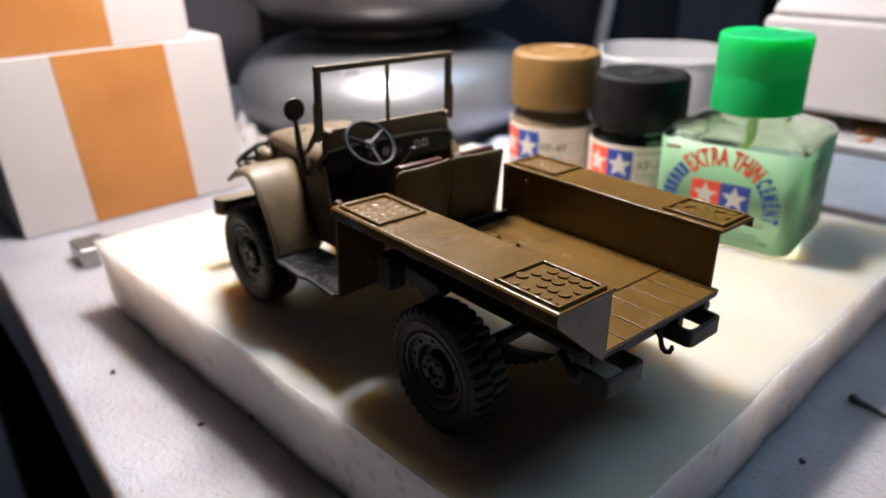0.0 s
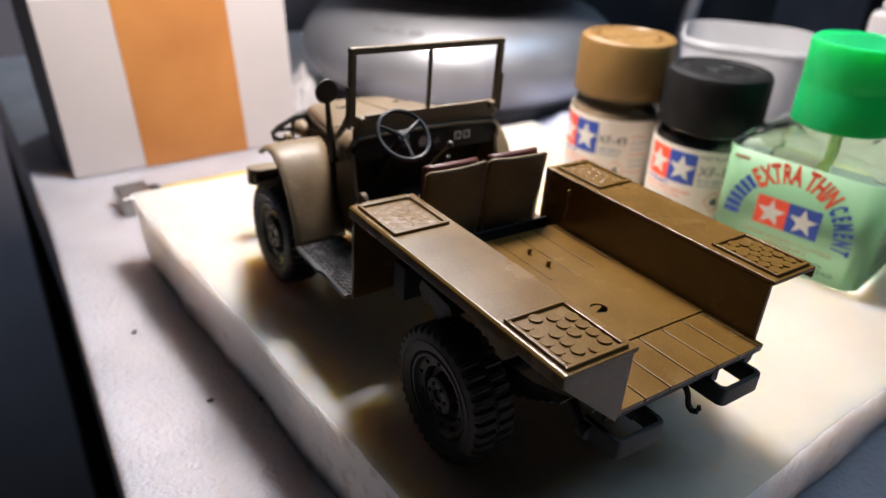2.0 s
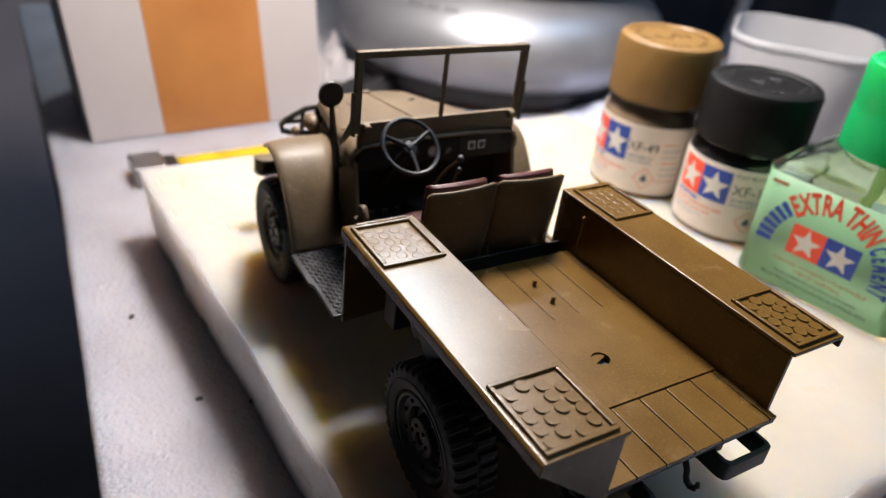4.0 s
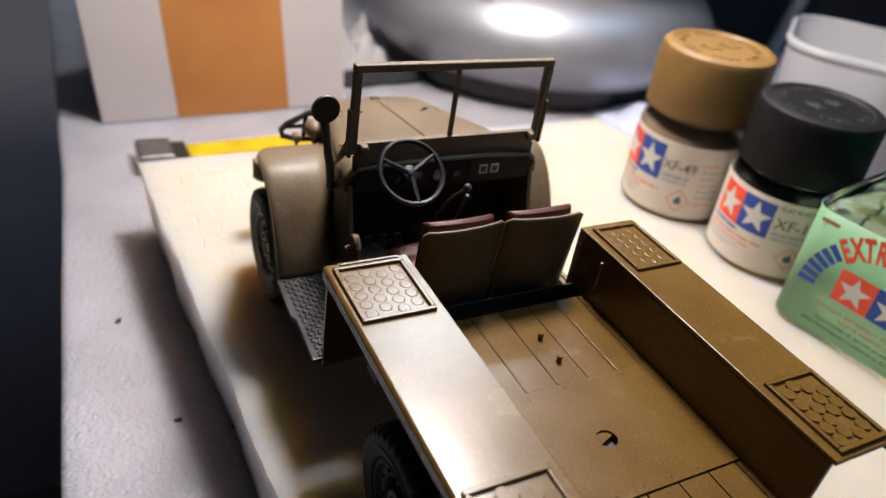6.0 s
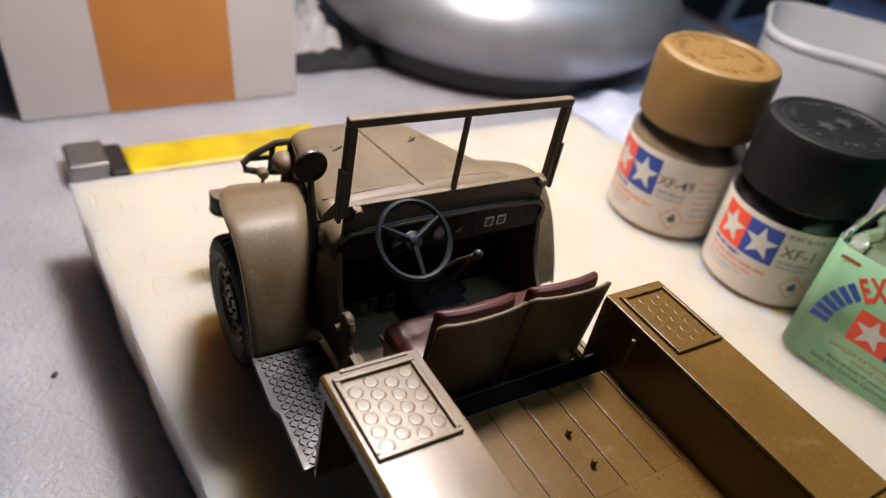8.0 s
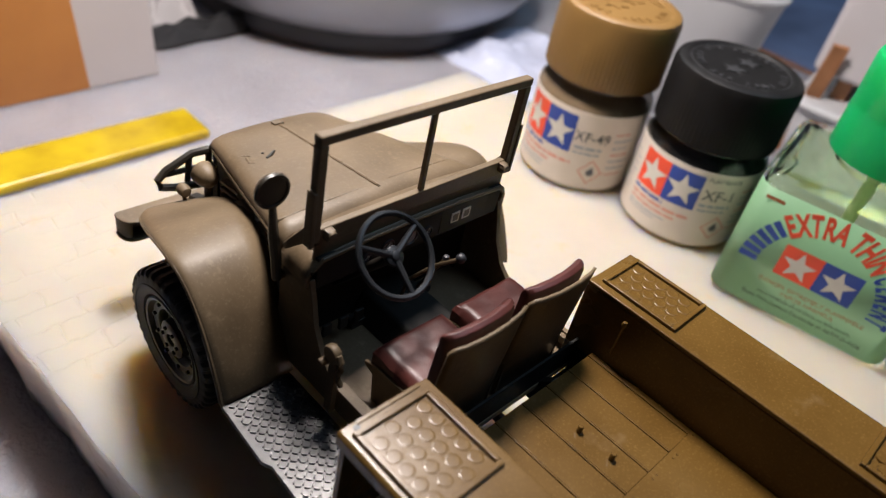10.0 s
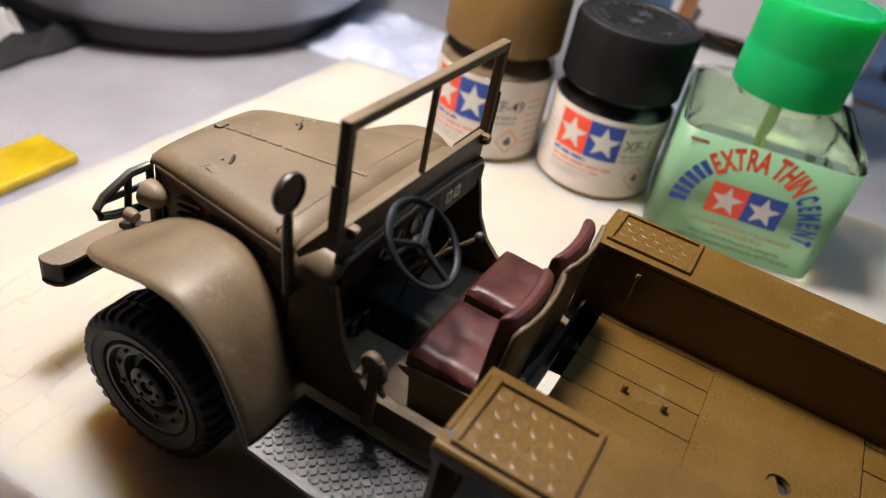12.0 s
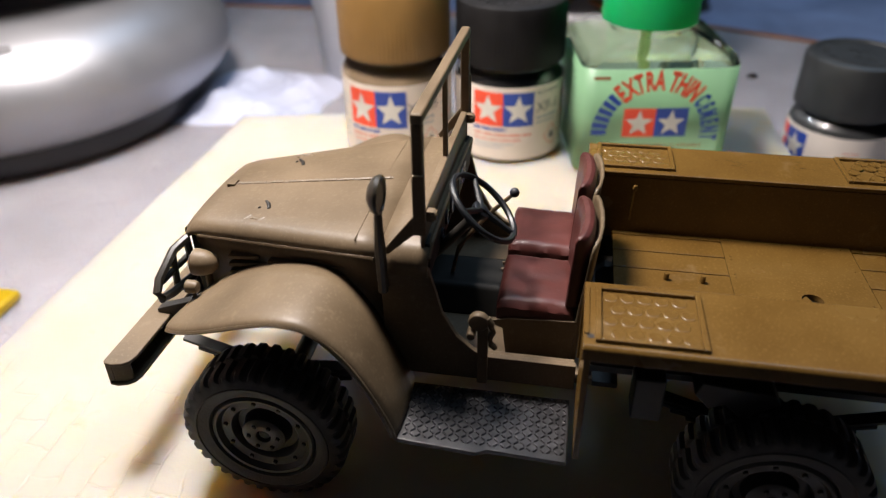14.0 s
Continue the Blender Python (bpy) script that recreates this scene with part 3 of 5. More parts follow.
# cab front: hood, cowl, fenders


def hood_half(y):
    t = (y - 53.5) / (85.0 - 53.5)
    return 18.6 + (11.0 - 18.6) * t, 41.3 + (37.6 - 41.3) * t


def hood_row(y, fall=0.0):
    w, z = hood_half(y)
    half = [(0, 0), (0.35 * w, 0.06), (0.7 * w, 0.3), (w - 1.9, 0.46), (w - 1.0, 0.72), (w - 0.4, 1.15), (w - 0.08, 1.7), (w, 2.4)]
    row = [(-x, y, z - d - fall * (1 if d < 2.2 else 0.4)) for x, d in half[:0:-1]] + [(x, y, z - d - fall * (1 if d < 2.2 else 0.4)) for x, d in half]
    return row


def hood(bm):
    ys = [53.6, 58, 64, 70, 76, 80, 82.5]
    grid = [hood_row(y) for y in ys]
    for y, f in ((84.6, 0.35), (85.6, 1.0), (86.3, 2.2)):
        grid.append(hood_row(y, f))
    sheet(bm, grid)


part("hood", made(hood), OLIVE, truck, "olive drab engine hood with a centre hinge line", thick=0.5)
def hood_hinge(bm):
    tube(bm, [(0, 56.2, 41.15), (0, 82.2, 38.05)], 0.28, 8)
    box(bm, -0.9, 0.9, 82.0, 83.2, 37.7, 38.5)
hinge = part("hood_hinge", made(hood_hinge), OLIVE, truck)
knuckle = part("hinge_knuckle", made(tube, [(0, -1.0, 0.12), (0, 1.0, -0.12)], 0.36, 8), OLIVE, hinge)
knuckle.matrix_basis = pose(*at(0, 57.6, 41.0))
for k in range(1, 9):
    shared("hinge_knuckle", knuckle.data, hinge, pose(*at(0, 57.6 + 2.9 * k, 41.0 - 0.346 * k)))
for y, x0, x1 in ((57.4, -17.2, -2.0), (57.6, 3.0, 16.0)):
    part("hood_seam", made(tube, [(x0 + (x1 - x0) * k / 10, y, hood_half(y)[1] - (0.05 + 0.45 * min(1, abs(x0 + (x1 - x0) * k / 10) / 16) ** 3) + 0.2) for k in range(11)], 0.14, 6), OLIVE, truck)
for side in (-1, 1):
    def latch(bm, side=side):
        """A stub hook over a low block."""
        x = side * 7.4
        box(bm, x - 0.7, x + 0.7, 73.3, 74.5, 38.2, 38.8)
        tube(bm, [(x - 1.0, 73.1, 38.95), (x + 0.2, 73.6, 39.1), (x + 1.2, 74.4, 39.0)], [0.28, 0.32, 0.24], 8)
        tube(bm, [(x + side * 0.6, 74.6, 38.5), (x + side * 0.6, 74.9, 38.95)], 0.26, 8)
    part("hood_latch", made(latch), CHASSIS, truck, "dark hood latch", bevel=0.12)
    def hood_handle(bm, side=side):
        """A flat grip with a cross end, lying on the hood."""
        tube(bm, [(side * 10.5, 75.7, 38.2), (side * 10.9, 74.6, 38.62), (side * 11.3, 73.4, 38.6)], [0.26, 0.24, 0.26], 8)
        tube(bm, [(side * 10.0, 75.2, 38.55), (side * 11.0, 76.0, 38.3)], 0.24, 8)
        tube(bm, [(side * 10.6, 72.8, 38.8), (side * 11.3, 73.4, 38.65), (side * 12.1, 73.8, 38.2)], [0.2, 0.28, 0.22], 8)
    part("hood_handle", made(hood_handle), OLIVE, truck)
    part("hood_stud", made(spun, [(0.28, -0.2), (0.28, 0.14), (0, 0.2)], 10, "z", (side * 6.0, 66.5, hood_half(66.5)[1] - 0.02)), OLIVE, truck)
    def hood_side(bm, side=side):
        rows = []
        for y in (53.6, 60, 67, 74, 80, 84.4):
            w, z = hood_half(y)
            rows.append([(side * (w - 0.5), y, z - 2.2), (side * (w - 0.9), y, z - 5), (side * (w - 1.6), y, 25.0)])
        sheet(bm, rows)
    hs = part("hood_side", made(hood_side), OLIVE, truck, "louvred hood side panel", thick=0.4)
    for k in range(3):
        for r in range(3):
            y = 59.5 + 7.0 * k
            w, z = hood_half(y + 2.5)
            part("louvre", made(prism, [(y, z - 4.9 - 1.25 * r), (y + 5.0, z - 5.4 - 1.25 * r), (y + 5.0, z - 5.95 - 1.25 * r), (y, z - 5.45 - 1.25 * r)], "x", side * (w - 1.3), side * (w + 0.1)), OLIVE, hs, bevel=0.1)
    def hood_strip(bm, side=side):
        pts = [(side * (hood_half(y)[0] + 0.1), y, hood_half(y)[1] - 2.5) for y in (54.5, 62, 70, 78, 83.5)]
        tube(bm, pts, 0.32, 8)
    part("hood_strip", made(hood_strip), OLIVE, truck)


def cowl(bm):
    rows = []
    for y, up in ((53.6, 0.0), (51.0, 0.1), (48.6, 0.2), (47.2, 0.2)):
        w = 18.8 + (53.6 - y) * 0.08
        z = 41.3 + up
        rows.append([(-w, y, z - 4.5), (-w + 0.1, y, z - 2.6), (-w + 0.8, y, z - 1.2), (-w + 2, y, z - 0.6), (-8, y, z - 0.1), (0, y, z), (8, y, z - 0.1), (w - 2, y, z - 0.6), (w - 0.8, y, z - 1.2), (w - 0.1, y, z - 2.6), (w, y, z - 4.5)])
    sheet(bm, rows)


part("cowl", made(cowl), OLIVE, truck, thick=0.5)
for side in (-1, 1):
    part("cab_side", made(prism, [(53.6, 37.4), (47.2, 37.9), (46.4, 35), (45.4, 31), (43.4, 27.4), (41, 25.2), (39, 24.4), (27, 24.4), (27, 20.2), (53.6, 20.2)], "x", side * 18.0, side * 18.9), OLIVE, truck, bevel=0.12)
    def sill_rail(bm, side=side):
        box(bm, side * 17.0, side * 18.0, 27.2, 40.0, 22.8, 24.1)
    part("door_sill", made(sill_rail), OLIVE, truck, bevel=0.15)
    def strap_post(bm, side=side):
        """A flat upright with a clamp eye, a pin through it and a curled ear."""
        x = side * 19.6
        box(bm, x - 0.45, x + 0.45, 39.0, 40.4, 20.5, 30.2)
        spun(bm, [(0, -0.6), (1.25, -0.6), (1.4, -0.35), (1.4, 0.35), (1.25, 0.6), (0, 0.6)], 18, "x", (x, 40.3, 31.0))
        spun(bm, [(0, -1.5), (0.55, -1.4), (0.62, -1.1), (0.62, 1.1), (0.55, 1.4), (0, 1.5)], 12, "x", (x, 41.2, 29.2))
        tube(bm, [(x, 39.2, 31.6), (x, 38.6, 30.6), (x, 38.4, 29.4), (x, 38.8, 28.2), (x, 38.5, 27.2), (x, 37.9, 26.6)], [0.5, 0.55, 0.5, 0.45, 0.5, 0.35], 8)
    if side < 0:
        part("strap_bracket", made(strap_post), OLIVE, truck, bevel=0.12)
part("cab_floor", made(box, -18.0, 18.0, 24.6, 53.0, 20.7, 21.7), OLIVE, truck, smooth=False)
def hump(bm):
    prism(bm, [(-6.5, 21.4), (-4.2, 26.0), (4.2, 26.0), (6.5, 21.4)], "y", 38.5, 52.6)
# Hump and firewall are coloured black for the shade under the cowl.
part("gearbox_cover", made(hump), DASH_AND_SHADE, truck, bevel=0.8)
part("firewall", made(box, -18.0, 18.0, 52.2, 53.0, 21.4, 40.5), DASH_AND_SHADE, truck)
def dashboard(bm):
    prism(bm, [(47.3, 41.3), (47.0, 40.8), (47.2, 36.0), (48.0, 35.6), (48.2, 41.2)], "x", -17.9, 17.9)
dash = part("dashboard", made(dashboard), DASH_AND_SHADE, truck, "dark dashboard with round gauges and data plates", bevel=0.2)
for x, z, r in ((-5.8, 38.6, 1.15), (-1.6, 38.6, 1.5), (2.0, 38.2, 0.9), (-9.6, 38.0, 0.9)):
    def gauge(bm):
        spun(bm, [(r, 0.15), (r, -0.25), (r * 0.82, -0.3), (r * 0.78, -0.1), (0, -0.1)], 20, "y", (x, 47.05, z))
    part("gauge", made(gauge), DARK_PLASTIC, dash, "dark round gauge")
    if r == 1.5:
        part("dial", made(spun, [(0, -0.11), (1.12, -0.11), (1.12, -0.13), (0, -0.13)], 24, "y", (x, 47.05, z)), DIAL, dash, "pale dial face")
    def needle(bm):
        tube(bm, [(x - r * 0.3, 46.92, z - r * 0.3), (x + r * 0.4, 46.92, z + r * 0.4)], 0.06, 5)
    part("needle", made(needle), WHITE_INK, dash)
    def ticks(bm):
        for k in range(9):
            a = radians(-40 + 32.5 * k)
            c, s = math.cos(a), math.sin(a)
            u, v = r * 0.5, r * 0.7
            w = r * 0.06
            vs = [bm.verts.new((x + p * c - q * s, 46.93, z + p * s + q * c)) for p, q in ((u, -w), (v, -w), (v, w), (u, w))]
            bm.faces.new(vs)
    part("dial_marks", made(ticks), WHITE_INK, dash, smooth=False)
for x in (7.6, 10.0):
    def plate_frame(bm):
        box(bm, x - 0.85, x + 0.85, 46.85, 47.05, 37.9, 39.7)
    part("data_plate", made(plate_frame), WHITE_INK, dash, "small pale data plate")
    part("plate_print", made(box, x - 0.55, x + 0.55, 46.80, 46.84, 38.2, 39.4), RIM_PAINT, dash)
part("glove_box", made(box, 4.6, 14.6, 46.98, 47.1, 36.6, 41.0), DASH_AND_SHADE, dash, bevel=0.08)
def dash_rail(bm):
    tube(bm, [(-18.7, 47.6, 36.5), (-18.6, 47.2, 39.6), (-17.2, 47.0, 41.0), (-8.0, 47.0, 41.5), (8.0, 47.0, 41.5), (17.2, 47.0, 41.0), (18.6, 47.2, 39.6), (18.7, 47.6, 36.5)], 0.34, 8)
part("cowl_edge", made(dash_rail), OLIVE, truck)


def ws_bar(bm, p, q, w, d):
    """A square bar between two points of the windscreen plane (x, z)."""
    (x0, z0), (x1, z1) = p, q
    if abs(x1 - x0) > abs(z1 - z0):
        box(bm, min(x0, x1), max(x0, x1), 48.2 - d, 48.2 + d, z0 - w, z0 + w)
    else:
        box(bm, x0 - w, x0 + w, 48.2 - d, 48.2 + d, min(z0, z1), max(z0, z1))


WS_X, WS_T, WS_B = 18.3, 58.6, 45.2
screen = part("windscreen_frame", made(ws_bar, (-WS_X - 0.7, WS_T), (WS_X + 0.7, WS_T), 0.7, 0.75), OLIVE, truck, "open windscreen frame without glass", bevel=0.3)
for side in (-1, 1):
    part("post", made(ws_bar, (side * WS_X, 43.6), (side * WS_X, WS_T - 0.7), 0.7, 0.7), OLIVE, screen, bevel=0.25)
    part("post_plate", made(box, side * (WS_X + 0.72) - 0.32, side * (WS_X + 0.72) + 0.32, 47.3, 48.9, 43.2, 51.6), OLIVE, screen, bevel=0.15)
    def post_foot(bm, side=side):
        prism(bm, [(47.6, 46.0), (48.8, 46.0), (53.0, 40.6), (52.4, 39.9), (47.6, 44.4)], "x", side * 18.7, side * 19.3)
    part("post_foot", made(post_foot), OLIVE, screen, bevel=0.15)
    def clamp(bm, side=side):
        spun(bm, [(0.6, 0.4), (0.75, 0.7), (0.75, 1.2), (0, 1.2)], 14, "y", (side * 16.6, 45.9, 44.9))
        box(bm, side * 16.6 - 0.6, side * 16.6 + 0.6, 46.6, 47.6, 44.2, 45.6)
    part("clamp", made(clamp), OLIVE, screen)
part("apron", made(box, -WS_X + 0.2, WS_X - 0.2, 47.75, 48.25, 40.4, 43.2), OLIVE, screen, bevel=0.1)
part("lower_rail", made(box, -WS_X + 0.6, WS_X - 0.6, 47.7, 48.8, 43.0, 45.6), OLIVE, screen, bevel=0.2)
part("divider", made(ws_bar, (0, WS_B + 0.4), (0, WS_T - 0.7), 0.38, 0.35), OLIVE, screen, bevel=0.1)


def fender_line():
    # outer edge y, z, x; inner edge y, z, x
    return [(84.2, 27.1, 23.4, 81.9, 27.8, 13.6), (82.6, 27.9, 24.5, 80.6, 28.7, 13.5), (79.8, 29.1, 25.8, 78.4, 30.0, 13.5), (75.8, 30.8, 27.0, 75.2, 31.8, 13.6), (70.6, 33.3, 28.5, 70.8, 33.7, 14.2), (66.6, 34.9, 29.4, 66.8, 34.8, 15.4), (63.2, 35.5, 29.9, 63.4, 35.3, 16.2), (60.3, 35.0, 30, 60.3, 34.8, 17.0), (57.6, 33.1, 30, 57.6, 33.0, 17.6), (55.2, 30.2, 30, 55.2, 30.2, 18.0), (53.0, 26.4, 30, 53, 26.4, 18.4), (51.0, 22.2, 30, 51.0, 22.2, 18.5), (49.7, 18.6, 30, 49.7, 18.6, 18.5)]


def spline(rows, n):
    """Smooth rows through the given ones."""
    out = []
    for i in range(len(rows) - 1):
        p = [np.array(rows[min(max(k, 0), len(rows) - 1)], float) for k in (i - 1, i, i + 1, i + 2)]
        for k in range(n):
            t = k / n
            out.append(0.5 * (2 * p[1] + (p[2] - p[0]) * t + (2 * p[0] - 5 * p[1] + 4 * p[2] - p[3]) * t * t + (3 * p[1] - p[0] - 3 * p[2] + p[3]) * t ** 3))
    out.append(np.array(rows[-1], float))
    return out


def fender(bm, side):
    pts = spline(fender_line(), 4)
    rows = []
    for i, (yo, zo, xo, yi, zi, xi) in enumerate(pts):
        a, b = pts[max(i - 1, 0)], pts[min(i + 1, len(pts) - 1)]
        ty, tz = b[0] - a[0], b[1] - a[1]
        L = math.hypot(ty, tz)
        ny, nz = (tz / L, -ty / L)
        row = []
        for u, d in ((0, 0.1), (0.25, -0.1), (0.5, -0.2), (0.75, -0.18), (0.9, -0.05), (0.96, 0.08), (0.985, 0.3), (1.0, 0.75)):
            row.append((side * (xi + (xo - xi) * u), yi + (yo - yi) * u - ny * d, zi + (zo - zi) * u - nz * d))
        rows.append(row)
    sheet(bm, rows)


for side in (-1, 1):
    fd = part("fender", made(fender, side), OLIVE, truck, "rounded front fender", thick=0.55)
    edge = [(side * (o[2] - 0.05), o[0], o[1] - 0.55) for o in spline(fender_line(), 3)]
    part("fender_bead", made(tube, edge, 0.32, 6), OLIVE, fd)
    part("fender_bolt", made(spun, [(0.5, 0), (0.5, 0.4), (0, 0.55)], 10, "z", (side * 24.2, 50.2, 18.4)), OLIVE, fd)
    def splash(bm, side=side):
        prism(bm, [(84, 26.6), (80.5, 29), (76.6, 31.2), (72, 33), (67.5, 34), (63.4, 33.9), (60, 33.4), (57.6, 32), (55.2, 29.2), (53, 25.6), (51.2, 21.2), (52, 18.4), (55, 21), (58, 24.5), (62, 27.4), (84, 24)], "x", side * 16.0, side * 16.5)
    part("wheel_well", made(splash), CHASSIS, truck)


# running boards with raised diamond bars
for side in (-1,):
    rb = part("running_board", made(prism, [(side * 19.0, 27.4), (side * 30.5, 27.4), (side * 30.1, 37.6), (side * 30.8, 39.0), (side * 30.2, 49.6), (side * 24.5, 51.5), (side * 19.0, 51.5)], "z", 17.7, 18.4), TREAD, truck, "worn metal running board with tread plate", bevel=0.15)
    def bars(bm, side=side):
        for i in range(12):
            for j in range(27):
                x, y = 19.7 + 0.86 * i, 28.0 + 0.86 * j
                if y > 50.4 or x > 29.8 or (x > 24 and y > 49):
                    continue
                a = radians(45 if (i + j) % 2 else -45)
                c, s = math.cos(a), math.sin(a)
                q = [(-0.46, 0), (-0.3, -0.14), (0.3, -0.14), (0.46, 0), (0.3, 0.14), (-0.3, 0.14)]
                lo = [bm.verts.new((side * (x + u * c - v * s), y + u * s + v * c, 18.38)) for u, v in q]
                hi = [bm.verts.new((side * (x + 0.72 * u * c - 0.5 * v * s), y + 0.72 * u * s + 0.5 * v * c, 18.66)) for u, v in q]
                for k in range(6):
                    bm.faces.new((lo[k], lo[(k + 1) % 6], hi[(k + 1) % 6], hi[k]))
                bm.faces.new(hi)
    b = part("tread_pattern", made(bars), TREAD_BAR, rb, smooth=False)
    b["kind"] = "stuff"

# front end
def bumper(bm):
    """A pressed channel, open at the back, with rounded ends."""
    hx, plan = 23.4, []
    for sx, turn in ((-1, 0), (1, 1)):
        end = [(sx * (hx - 2.6), 92.3), (sx * (hx - 1.2), 92.7), (sx * (hx - 0.4), 93.6), (sx * hx, 95.0), (sx * (hx - 0.1), 96.2), (sx * (hx - 0.6), 96.7)]
        plan += end[::-1] if turn else end
    prism(bm, plan, "z", 18.0, 18.7)
    prism(bm, plan, "z", 14.3, 14.9)
    box(bm, -hx + 0.3, hx - 0.3, 95.4, 96.5, 14.9, 18.0)
    for sx in (-1, 1):
        prism(bm, [(sx * (hx - 0.3), 95.4), (sx * (hx - 0.7), 93.7), (sx * (hx - 1.4), 92.95), (sx * (hx - 2.0), 93.2), (sx * (hx - 1.3), 94.0), (sx * (hx - 1.1), 95.4)], "z", 14.9, 18.0)
part("front_bumper", made(bumper), OLIVE, truck, bevel=0.2)
for side in (-1, 1):
    part("bumper_horn", made(prism, [(84, 23.2), (94.6, 19.4), (94.6, 15.4), (84, 20.2)], "x", side * 8.4, side * 10.2), CHASSIS, truck, bevel=0.12)
def radiator(bm):
    prism(bm, [(84.2, 35.6), (85.2, 35.0), (85.0, 21), (83.6, 21)], "x", -10.6, 10.6)
part("radiator", made(radiator), CHASSIS, truck)
grille = part("brush_guard", made(tube, [(-10.6, 85.6, 22), (-10.9, 86.0, 33.6), (-9.8, 86.0, 35.0), (9.8, 86.0, 35.0), (10.9, 86.0, 33.6), (10.6, 85.6, 22)], 0.6, 8), GUARD_PAINT, truck, "dark welded brush guard over the radiator and headlights")
for k in range(9):
    x = -8.4 + 2.1 * k
    part("guard_bar", made(tube, [(x, 85.7, 22), (x, 86.1, 34.9)], 0.3, 6), GUARD_PAINT, grille)
for z in (25, 30.5):
    part("guard_bar", made(tube, [(-10.7, 86.2, z), (10.7, 86.2, z)], 0.3, 6), GUARD_PAINT, grille)
for side in (-1, 1):
    def loop(bm, side=side):
        tube(bm, [(side * 10.8, 85.9, 34.2), (side * 13.5, 86.8, 33.6), (side * 18.0, 87.2, 31.2), (side * 19.4, 87.0, 30.0), (side * 19.2, 86.6, 28.8), (side * 16.6, 86.6, 28.0), (side * 10.8, 85.9, 27.6)], 0.68, 8)
        tube(bm, [(side * 10.8, 86.4, 31.0), (side * 14.6, 87.0, 30.6), (side * 18.0, 87.2, 30.6)], 0.5, 8)
        tube(bm, [(side * 13.9, 86.9, 33.4), (side * 14.3, 86.9, 28.0)], 0.55, 8)
    part("headlight_guard", made(loop), GUARD_PAINT, grille)
    def lamp_shell(bm, side=side):
        spun(bm, [(0, -2.1), (0.8, -1.92), (1.55, -1.2), (1.95, 0), (2.05, 1.1), (2.05, 1.5), (1.7, 1.7), (0, 1.9)], 22, "y", (side * 13.4, 82.2, 31.8))
        tube(bm, [(side * 13.4, 82, 30.0), (side * 13.4, 82, 27.6)], 0.6, 8)
    hl = part("headlight", made(lamp_shell), OLIVE, truck)
    part("lens", made(spun, [(1.65, 1.72), (1.2, 2.15), (0, 2.3)], 20, "y", (side * 13.4, 82.2, 31.8)), STEEL, hl, "clear headlight lens")
    def marker(bm, side=side):
        spun(bm, [(0, -1.1), (0.8, -0.8), (1.05, 0), (1.0, 0.9), (0, 1.1)], 14, "y", (side * 17.2, 82.6, 30.0))
        tube(bm, [(side * 17.2, 82.6, 29), (side * 17.2, 82.6, 27.5)], 0.35, 6)
    part("marker_lamp", made(marker), OLIVE, truck)

# mirror on the driver's side
def mirror_head(bm):
    spun(bm, [(0, 1.0), (1.3, 0.9), (2.2, 0.35), (2.5, -0.2), (2.4, -0.6), (2.1, -0.6), (2.05, -0.35), (0, -0.35)], 26, "y", (-21.8, 52.6, 50.0))
mirror = part("mirror", made(mirror_head), GUARD_PAINT, truck, "dark round rear-view mirror on a flat arm")
part("mirror_glass", made(spun, [(0, -0.36), (2.0, -0.36), (2.0, -0.42), (0, -0.46)], 26, "y", (-21.8, 52.6, 50.0)), BLACK, mirror, "black mirror face")
part("mirror_arm", made(tube, [(-21.4, 52.7, 47.6), (-20.8, 52.9, 42.0), (-20.2, 53.0, 38.5), (-19.8, 53.1, 34.6)], [0.5, 0.75, 0.75, 0.7], 8), GUARD_PAINT, mirror)
part("mirror_bracket", made(tube, [(-20.2, 53.1, 35.2), (-18.4, 53.1, 34.8)], 0.6, 8), OLIVE, mirror)

# steering and levers
WHEEL_C = Vector((-10.2, 41.1, 43.0))


def wheel_point(r, a):
    return WHEEL_C + Vector((r * math.cos(a), r * math.sin(a) * 0.743, r * math.sin(a) * 0.669))


def ring(bm):
    tube(bm, [wheel_point(5.6, 2 * math.pi * k / 40) for k in range(40)], 0.46, 8, True)
sw = part("steering_wheel", made(ring), WHEEL_GREY, truck, "dark grey three-spoke steering wheel")
def sw_hub(bm):
    n = Vector((0, -0.669, 0.743))
    c = WHEEL_C - n * 0.5
    tube(bm, [c - n * 1.4, c - n * 0.3, c + n * 0.15, c + n * 0.3], [0.8, 1.4, 1.4, 1.2], 20)
    tube(bm, [c + n * 0.25, c + n * 0.6, c + n * 0.7], [0.75, 0.7, 0.5], 16)
part("hub", made(sw_hub), WHEEL_GREY, sw)
for a in (20, 140, 260):
    part("spoke", made(tube, [WHEEL_C + Vector((0, 0.3, -0.4)), wheel_point(5.5, radians(a + 10))], [0.55, 0.38], 8), WHEEL_GREY, sw)
part("steering_column", made(tube, [(-10.2, 41.6, 42.4), (-9.8, 53.0, 29.3)], 0.75, 10), CHASSIS, truck)
lever = part("gear_lever", made(tube, [(-0.9, 37.9, 40.6), (-1.2, 41.5, 37.0), (-1.4, 46.0, 31.0), (-1.0, 47.0, 26.0)], 0.32, 8), OLIVE, truck)
part("knob", made(spun, [(0, -0.75), (0.4, -0.63), (0.66, -0.35), (0.75, 0), (0.66, 0.35), (0.4, 0.63), (0, 0.75)], 16, "z", (-0.9, 37.8, 40.8)), DARK_PLASTIC, lever)
lever = part("transfer_lever", made(tube, [(2.6, 43.0, 35.5), (2.4, 47.0, 27.0)], 0.3, 8), OLIVE, truck)
